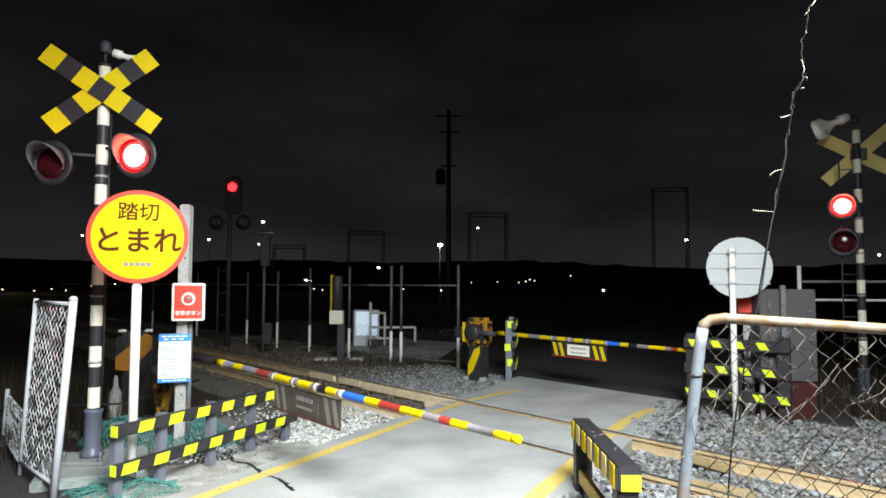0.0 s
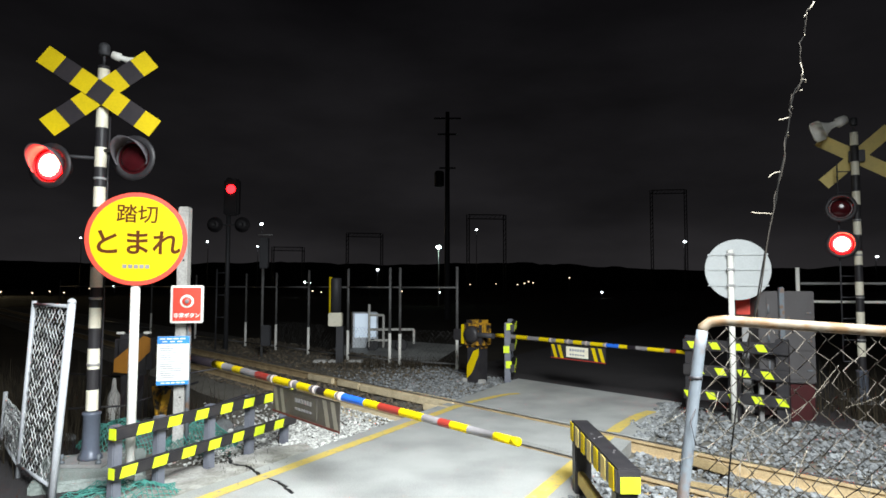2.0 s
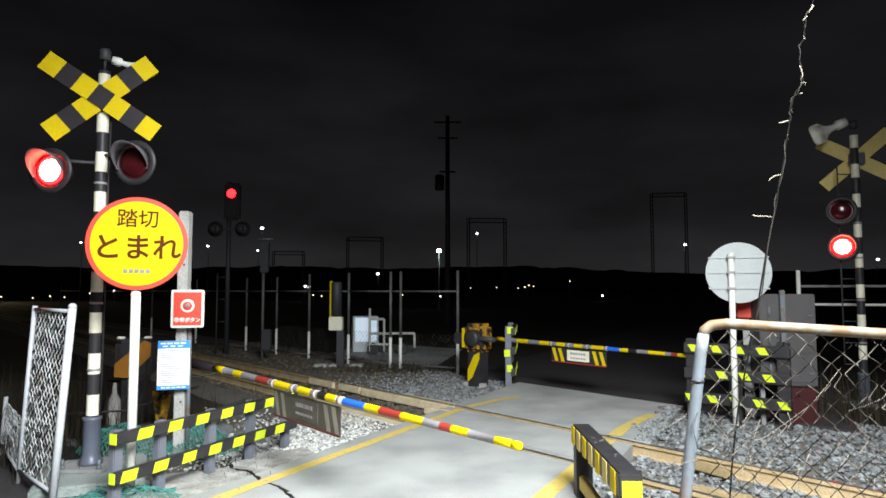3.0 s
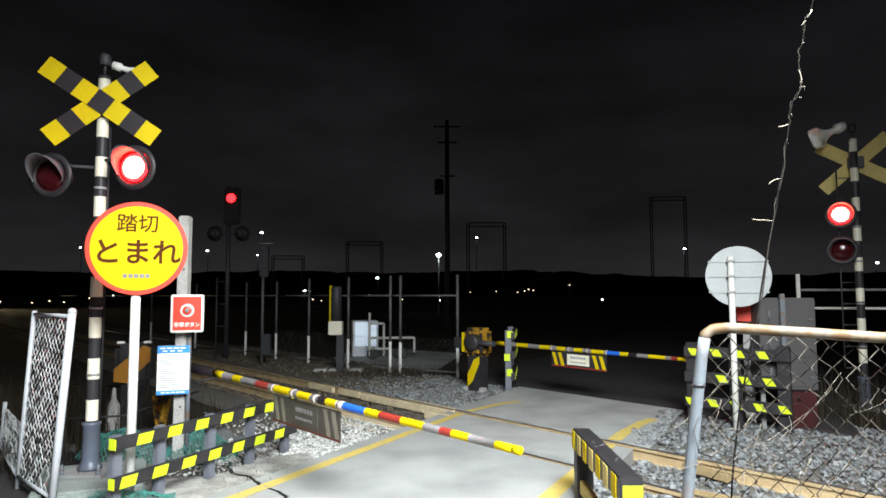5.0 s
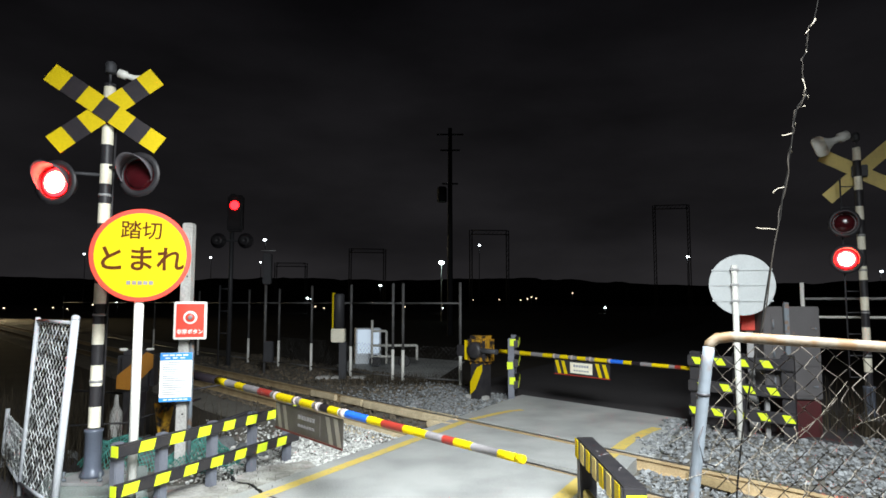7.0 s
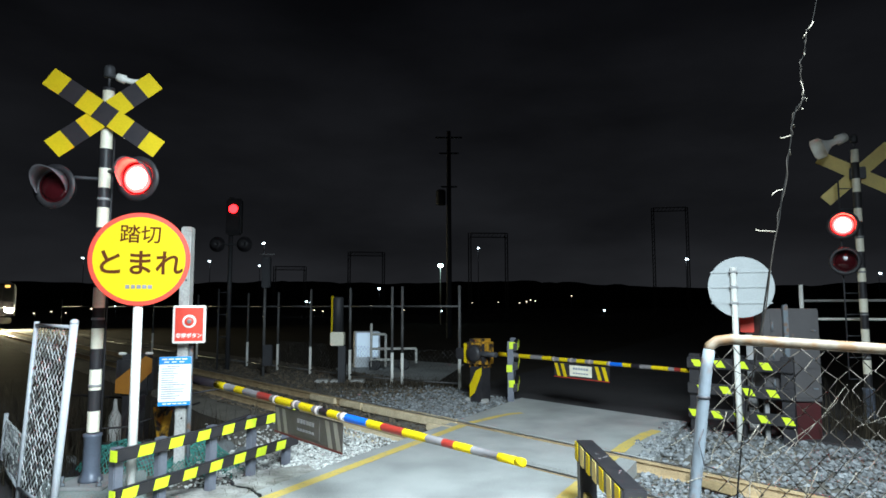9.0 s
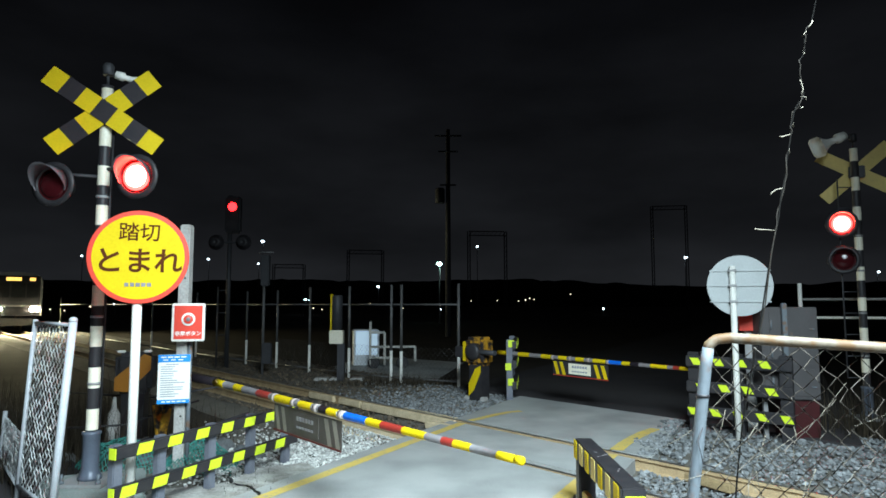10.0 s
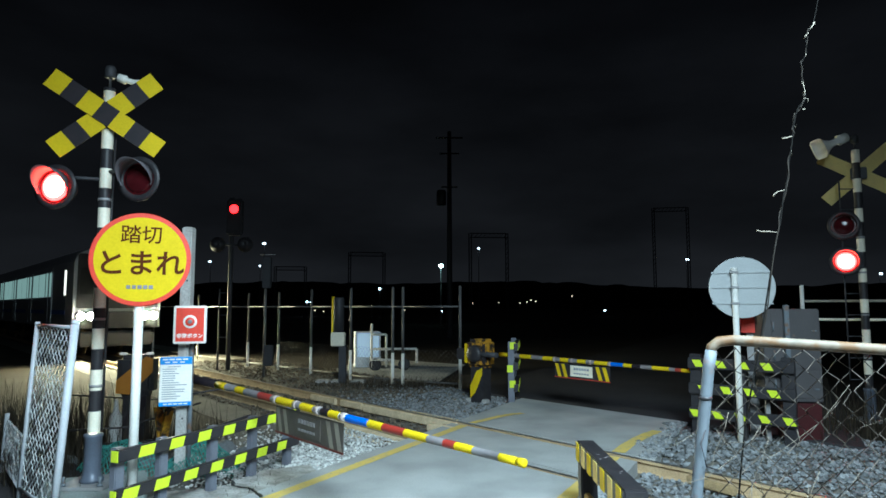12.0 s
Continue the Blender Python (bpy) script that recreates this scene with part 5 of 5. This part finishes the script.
bm = bm_new()
lathe(bm, [(0.12, 0), (0.12, 0.01), (0.08, 0.03), (0.01, 0.04)], pose(0.12, -0.215, 4.36, 90), seg=20)
part("red_lens", bm, M_SIGRED, head, "lit red lens")
bm = bm_new()
box(bm, (0.05, -0.08, 3.4), (0.9, 0.05, 0.05))
part("cross_arm", bm, M_DARKSTEEL, t)
for x in (-0.32, 0.42):
    bm = bm_new()
    lathe(bm, [(0.21, 0), (0.21, 0.02), (0.12, 0.03), (0.12, 0.2), (0.01, 0.02)], pose(x, -0.12, 3.4, 90), seg=20)
    part("round_lamp", bm, M_BLACK, t, "unlit round lamp")
bm = bm_new()
rod(bm, (-0.28, 0, 0), (-0.28, 0, 2.2), 0.025, seg=8)
for z in (0.9, 1.5, 2.1):
    rod(bm, (0, 0, z), (-0.28, 0, z), 0.016, seg=6)
part("side_rail", bm, M_DARKSTEEL, t, "thin ladder rail")

t = thing("antenna_mast", "slim steel mast with a vertical antenna box", "mast", at=pose(-4.4, 15.5, -0.1))
bm = bm_new()
rod(bm, (0, 0, 0), (0, 0, 2.6), 0.035, seg=10)
part("pole", bm, M_FARPOST, t)
bm = bm_new()
box(bm, (0.04, -0.04, 2.55), (0.2, 0.16, 0.75), bevel=0.02)
part("antenna_box", bm, M_DARKSTEEL, t, "dark vertical box")
bm = bm_new()
box(bm, (0.12, -0.05, 0.55), (0.22, 0.16, 0.5), bevel=0.02)
part("junction_box", bm, M_DARKSTEEL, t, "dark junction box")
bm = bm_new()
rod(bm, (-0.15, 0, 3.0), (0.22, 0, 3.0), 0.012, seg=6)
part("cross_bar", bm, M_GALVDULL, t)

# lit yard behind the fence: a white wall panel, a small trailer frame and pale posts
bm = bm_new()
prism(bm, [(-3.4, 16.6), (-0.2, 15.0), (0.6, 19.5), (-2.6, 22.0)], -0.3, -0.145)
bmesh.ops.recalc_face_normals(bm, faces=bm.faces[:])
tagged(part("pavement_yard", bm, M_CONC), "pale concrete yard behind the railway fence", "yard", kind="structure")
# the bright wall patch gets its own glow, which also brightens the yard
t = thing("yard_glow_box", "pale box in the yard with an added blue-white glow", "vending machine", at=pose(-2.25, 18.6, -0.16, 0, 0, 12))
bm = bm_new()
box(bm, (0, 0.36, 0.52), (0.74, 0.7, 1.04), bevel=0.02)
part("cabinet", bm, M_YARD, t, "white box behind the glowing panel")
bm = bm_new()
box(bm, (0, -0.005, 0.66), (0.62, 0.02, 0.68), bevel=0.004)
part("lit_front", bm, M_YARDGLOW, t, "pale blue panel, glow added for a lit wall")
t = thing("hand_cart", "white steel cart frame standing in the yard", "cart", at=pose(-1.75, 17.8, -0.16, 0, 0, 5))
for x0, z0, x1, z1 in ((-0.3, 0.1, -0.3, 1.3), (-0.3, 0.6, 0.95, 0.6), (0.1, 0.1, 0.1, 1.0), (0.95, 0.2, 0.95, 0.6), (-0.3, 0.3, 0.3, 0.3), (-0.3, 1.0, 0.1, 1.0)):
    bm = bm_new()
    rod(bm, (x0, 0, z0), (x1, 0, z1), 0.035, seg=8)
    part("tube", bm, M_WHITE, t)
for x in (-0.2, 0.6):
    bm = bm_new()
    lathe(bm, [(0.15, -0.03), (0.17, -0.02), (0.17, 0.02), (0.15, 0.03)], pose(x, 0, 0.17, 90), seg=18)
    part("wheel", bm, M_BLACK, t)

# ---- far distance: hills, poles, portals, lights ----
bm = bm_new()
prev = None
for k in range(241):
    a = radians(-75 + 150 * k / 240)
    x, y = 420 * math.sin(a), 420 * math.cos(a)
    h = 16.5 + 4.5 * noise.noise((k * 0.035, 3, 0)) + 1.3 * noise.noise((k * 0.3, 7, 0)) + 0.7 * noise.noise((k * 0.9, 1, 0)) - 5.5 * max(0, math.sin(a)) - 2.0 * max(0, -math.sin(a))
    cur = (bm.verts.new((x, y, -2)), bm.verts.new((x, y, h)), bm.verts.new((x * 1.25, y * 1.25, h * 0.95)), bm.verts.new((x * 1.3, y * 1.3, -2)))
    if prev:
        for i in range(3):
            bm.faces.new((prev[i], cur[i], cur[i + 1], prev[i + 1]))
    prev = cur
tagged(part("backdrop_hills", bm, M_HILL), "low dark wooded hills against the night sky", "hills", kind="structure")

t = thing("utility_pole", "tall dark utility pole with a transformer", "utility pole", at=pose(0.25, 35.0, -0.16))
bm = bm_new()
rod(bm, (0, 0, 0), (0, 0, 11.6), 0.17, 0.11, seg=14)
part("pole", bm, M_DARKSTEEL, t)
for z, w in ((11.2, 1.5), (10.3, 1.1), (8.4, 0.9)):
    bm = bm_new()
    box(bm, (0, -0.14, z), (w, 0.08, 0.08))
    part("cross_arm", bm, M_DARKSTEEL, t)
bm = bm_new()
lathe(bm, [(0.25, 0), (0.27, 0.05), (0.27, 0.75), (0.2, 0.85), (0.01, 0.87)], Matrix.Translation((-0.45, 0, 7.4)), seg=18)
part("transformer", bm, M_DARKSTEEL, t, "dark cylindrical transformer")


def portal(x, y, w, h, yaw):
    t = thing("catenary_portal", "dark steel portal of the overhead line", "portal", at=pose(x, y, -0.16, 0, 0, yaw), group="overhead line portals")
    for sx in (-1, 1):
        bm = bm_new()
        for dx in (-0.15, 0.15):
            rod(bm, (sx * w / 2 + dx, 0, 0), (sx * w / 2 + dx, 0, h), 0.06, seg=6)
        k = 0.5
        while k < h - 0.6:
            rod(bm, (sx * w / 2 - 0.15, 0, k), (sx * w / 2 + 0.15, 0, k + 0.6), 0.03, seg=5)
            k += 0.6
        part("upright", bm, M_DARKSTEEL, t)
    bm = bm_new()
    for z in (h - 0.5, h):
        rod(bm, (-w / 2, 0, z), (w / 2, 0, z), 0.06, seg=6)
    k = -w / 2
    while k < w / 2 - 0.4:
        rod(bm, (k, 0, h - 0.5), (k + 0.5, 0, h), 0.03, seg=5)
        k += 0.5
    part("lattice_beam", bm, M_DARKSTEEL, t)


portal(5.2, 75, 4.4, 10.4, 5)
portal(30.5, 85, 4.4, 15.0, -10)
portal(-10.5, 85, 4.6, 9.0, 10)
portal(-22.0, 90, 4.2, 7.4, 12)


def far_light(x, y, z, r, m, label, group):
    t = thing("street_lamp", label, "street lamp", at=pose(x, y, -0.16), group=group)
    bm = bm_new()
    rod(bm, (0, 0.1, 0), (0, 0.1, z + 0.2), 0.07, 0.05, seg=6)
    pole = part("pole", bm, M_GALVDULL if y < 80 else M_DARKSTEEL, t)
    bm = bm_new()
    r *= 0.8 if y < 80 else 0.62
    tmp = bmesh.new()
    bmesh.ops.create_icosphere(tmp, subdivisions=2, radius=r)
    bmesh.ops.scale(tmp, vec=(1.15, 1, 0.8), verts=tmp.verts)
    join(bm, tmp, Matrix.Translation((0, -r - 0.06, z + 0.16)))
    part("lamp_head", bm, m, pole, "glowing lamp head")


# the one bright street lamp and the scattered lights of the town
far_light(-0.38, 60, 5.4, 0.26, M_LAMPG, "bright greenish-white street lamp across the field", "distant street lamps")
for x, z, r, m in ((-31.5, 12.5, 0.42, M_LAMPW), (-32.2, 8.6, 0.25, M_LAMPW), (-23.9, 2.4, 0.34, M_LAMPW), (-23.1, 2.3, 0.34, M_LAMPW), (-22.5, 0.9, 0.2, M_LAMPO), (-21.0, 0.7, 0.18, M_LAMPO), (-11.3, 4.6, 0.36, M_LAMPW), (-12.7, 1.6, 0.26, M_LAMPO), (-7.0, 0.9, 0.18, M_LAMPO), (-0.6, 1.4, 0.2, M_LAMPO), (-0.5, 0.7, 0.2, M_LAMPW), (5.9, 11.6, 0.3, M_LAMPW), (4.7, 2.1, 0.22, M_LAMPO), (9.3, 2.2, 0.14, M_LAMPO), (13.0, 2.1, 0.17, M_LAMPO), (14.2, 2.3, 0.2, M_LAMPO), (14.9, 2.6, 0.2, M_LAMPO), (15.7, 2.4, 0.18, M_LAMPO), (22.0, 3.3, 0.18, M_LAMPO), (27.6, 0.8, 0.28, M_LAMPW), (42.1, 9.6, 0.42, M_LAMPW), (75.5, 7.1, 0.36, M_LAMPW), (-40.9, 9.4, 0.3, M_LAMPW), (-57.0, 1.6, 0.26, M_LAMPW), (-61.0, 1.2, 0.3, M_LAMPO), (-63.0, 10.0, 0.26, M_LAMPW), (-65.5, 0.5, 0.2, M_LAMPO), (-68.0, 0.7, 0.22, M_LAMPO), (-71.0, 0.4, 0.2, M_LAMPO), (-76.5, 0.6, 0.24, M_LAMPO)):
    far_light(x, 110, z, r, m, "small street lamp glowing far off in the town", "distant street lamps")

# ---- the train: three carriages, its front at the origin, running along -y ----
train = thing("commuter_train", "steel commuter train with bright headlamps and lit windows", "train")
HW, FLOOR, ROOF, CAR = 1.42, 0.95, 3.55, 19.5
for c in range(3):
    y0 = c * (CAR + 0.5)
    bm = bm_new()
    prof = [(-HW, FLOOR), (HW, FLOOR), (HW, 3.05), (HW - 0.12, 3.32), (HW - 0.5, 3.5), (0, ROOF), (-HW + 0.5, 3.5), (-HW + 0.12, 3.32), (-HW, 3.05)]
    rings = [[bm.verts.new((x * (0.93 if (c == 0 and y == 0) else 1), y0 + y, z)) for x, z in prof] for y in (0.0, 0.5, CAR)]
    for ra, rb in zip(rings, rings[1:]):
        for k in range(len(prof)):
            bm.faces.new((ra[k], ra[(k + 1) % len(prof)], rb[(k + 1) % len(prof)], rb[k]))
    bm.faces.new(rings[0][::-1])
    bm.faces.new(rings[-1])
    bmesh.ops.recalc_face_normals(bm, faces=bm.faces[:])
    body = part("carriage_body", bm, M_TRAIN, train, "stainless steel carriage body")
    for side in (-1, 1):
        bm = bm_new()
        box(bm, (side * (HW + 0.004), y0 + CAR / 2, 1.45), (0.01, CAR - 1.2, 0.14))
        part("waist_stripe", bm, M_TRAINBLUE, body, "coloured waist stripe")
        for k in range(4):
            yd = y0 + (3.5 if c == 0 else 2.6) + k * (4.25 if c == 0 else 4.75)
            for dy in (-0.33, 0.33):
                bm = bm_new()
                box(bm, (side * (HW + 0.006), yd + dy, 1.98), (0.02, 0.62, 1.9), bevel=0.006)
                door = part("door", bm, M_TRAIN, body, "sliding door")
                bm = bm_new()
                box(bm, (side * (HW + 0.017), yd + dy, 2.4), (0.012, 0.36, 0.85))
                part("door_window", bm, M_CARLIGHT, door, "lit door window")
            if k < 3:
                for j in range(2):
                    bm = bm_new()
                    box(bm, (side * (HW + 0.006), yd + (1.42 if c == 0 else 1.62) + j * (1.36 if c == 0 else 1.48), 2.4), (0.014, 1.2, 0.85), bevel=0.004)
                    part("window", bm, M_CARLIGHT, body, "lit side window")
    for yb in (3.0, CAR - 3.0):
        bm = bm_new()
        box(bm, (0, y0 + yb, 0.6), (1.9, 2.6, 0.35), bevel=0.05)
        bogie = part("bogie", bm, M_DARKSTEEL, body, "dark bogie frame")
        for yw in (-1.0, 1.0):
            for side in (-1, 1):
                bm = bm_new()
                lathe(bm, [(0.3, -0.05), (0.43, -0.05), (0.43, 0.05), (0.3, 0.05)], pose(side * 0.565, y0 + yb + yw, 0.43, 0, 90), seg=20)
                part("wheel", bm, M_RUST, bogie)
bm = bm_new()
box(bm, (0, -0.03, 2.45), (2.45, 0.08, 1.75), bevel=0.03)
mask = part("front_mask", bm, M_TRAINDARK, train, "black front mask")
for x, w in ((-0.75, 0.8), (0.1, 0.7), (0.82, 0.6)):
    bm = bm_new()
    box(bm, (x, -0.075, 2.45), (w, 0.02, 0.85), bevel=0.01)
    part("windscreen", bm, M_GLASS, mask, "dark windscreen")
bm = bm_new()
box(bm, (-0.15, -0.08, 3.12), (0.75, 0.02, 0.2))
part("destination_display", bm, M_LED, mask, "lit amber destination display")
bm = bm_new()
box(bm, (0.8, -0.08, 3.12), (0.3, 0.02, 0.18))
part("number_display", bm, M_LED, mask, "lit amber number display")
bm = bm_new()
box(bm, (0, -0.02, 1.2), (2.5, 0.06, 0.55), bevel=0.02)
apron = part("front_panel", bm, M_TRAINDARK, train, "dark lower front panel")
bm = bm_new()
box(bm, (0, 0.1, 0.6), (2.3, 0.3, 0.5), bevel=0.08)
part("skirt", bm, M_DARKSTEEL, train, "dark skirt below the coupler")
for side in (-1, 1):
    bm = bm_new()
    box(bm, (side * (HW + 0.004), 0.68, 2.40), (0.012, 0.26, 0.8), bevel=0.004)
    part("cab_side_window", bm, M_CABGLOW, train, "lit narrow cab side window")
    bm = bm_new()
    box(bm, (side * 0.95, -0.07, 1.33), (0.5, 0.08, 0.26), bevel=0.03)
    lampbox = part("lamp_housing", bm, M_BLACK, apron, "black lamp housing")
    for dx in (-0.13, 0.13):
        bm = bm_new()
        lathe(bm, [(0.11, 0), (0.11, 0.004), (0.08, 0.012), (0.01, 0.016)], pose(side * 0.95 + dx, -0.112, 1.33, 90), seg=20)
        part("headlamp", bm, M_HEAD, lampbox, "bright warm headlamp")


def train_pose(s):
    """The train with its front s metres down the track from the point nearest the viewer."""
    p = tp(s, TRACK, -0.004)
    return Matrix.Translation(p) @ Matrix.Rotation(math.atan2(TU.y, TU.x) - math.pi / 2, 4, "Z")


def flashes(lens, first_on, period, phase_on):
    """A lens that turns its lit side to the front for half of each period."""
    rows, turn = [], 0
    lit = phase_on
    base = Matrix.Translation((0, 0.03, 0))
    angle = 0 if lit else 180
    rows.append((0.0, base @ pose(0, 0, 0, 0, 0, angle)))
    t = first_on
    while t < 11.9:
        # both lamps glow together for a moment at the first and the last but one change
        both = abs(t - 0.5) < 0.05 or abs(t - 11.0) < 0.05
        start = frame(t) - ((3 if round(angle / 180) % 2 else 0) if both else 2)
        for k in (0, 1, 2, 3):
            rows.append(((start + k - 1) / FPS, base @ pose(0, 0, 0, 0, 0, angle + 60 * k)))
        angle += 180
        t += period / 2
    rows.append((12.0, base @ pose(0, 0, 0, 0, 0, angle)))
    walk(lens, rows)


def motions():
    walk(train, [(0, train_pose(170)), (3, train_pose(132.5)), (6.5, train_pose(88)), (8.8, train_pose(59)), (10, train_pose(45)), (11.3, train_pose(31.2)), (12, train_pose(22.75))])
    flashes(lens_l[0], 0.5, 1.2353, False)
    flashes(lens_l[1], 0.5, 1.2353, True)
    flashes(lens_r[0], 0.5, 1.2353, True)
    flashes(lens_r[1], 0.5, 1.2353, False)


motions()
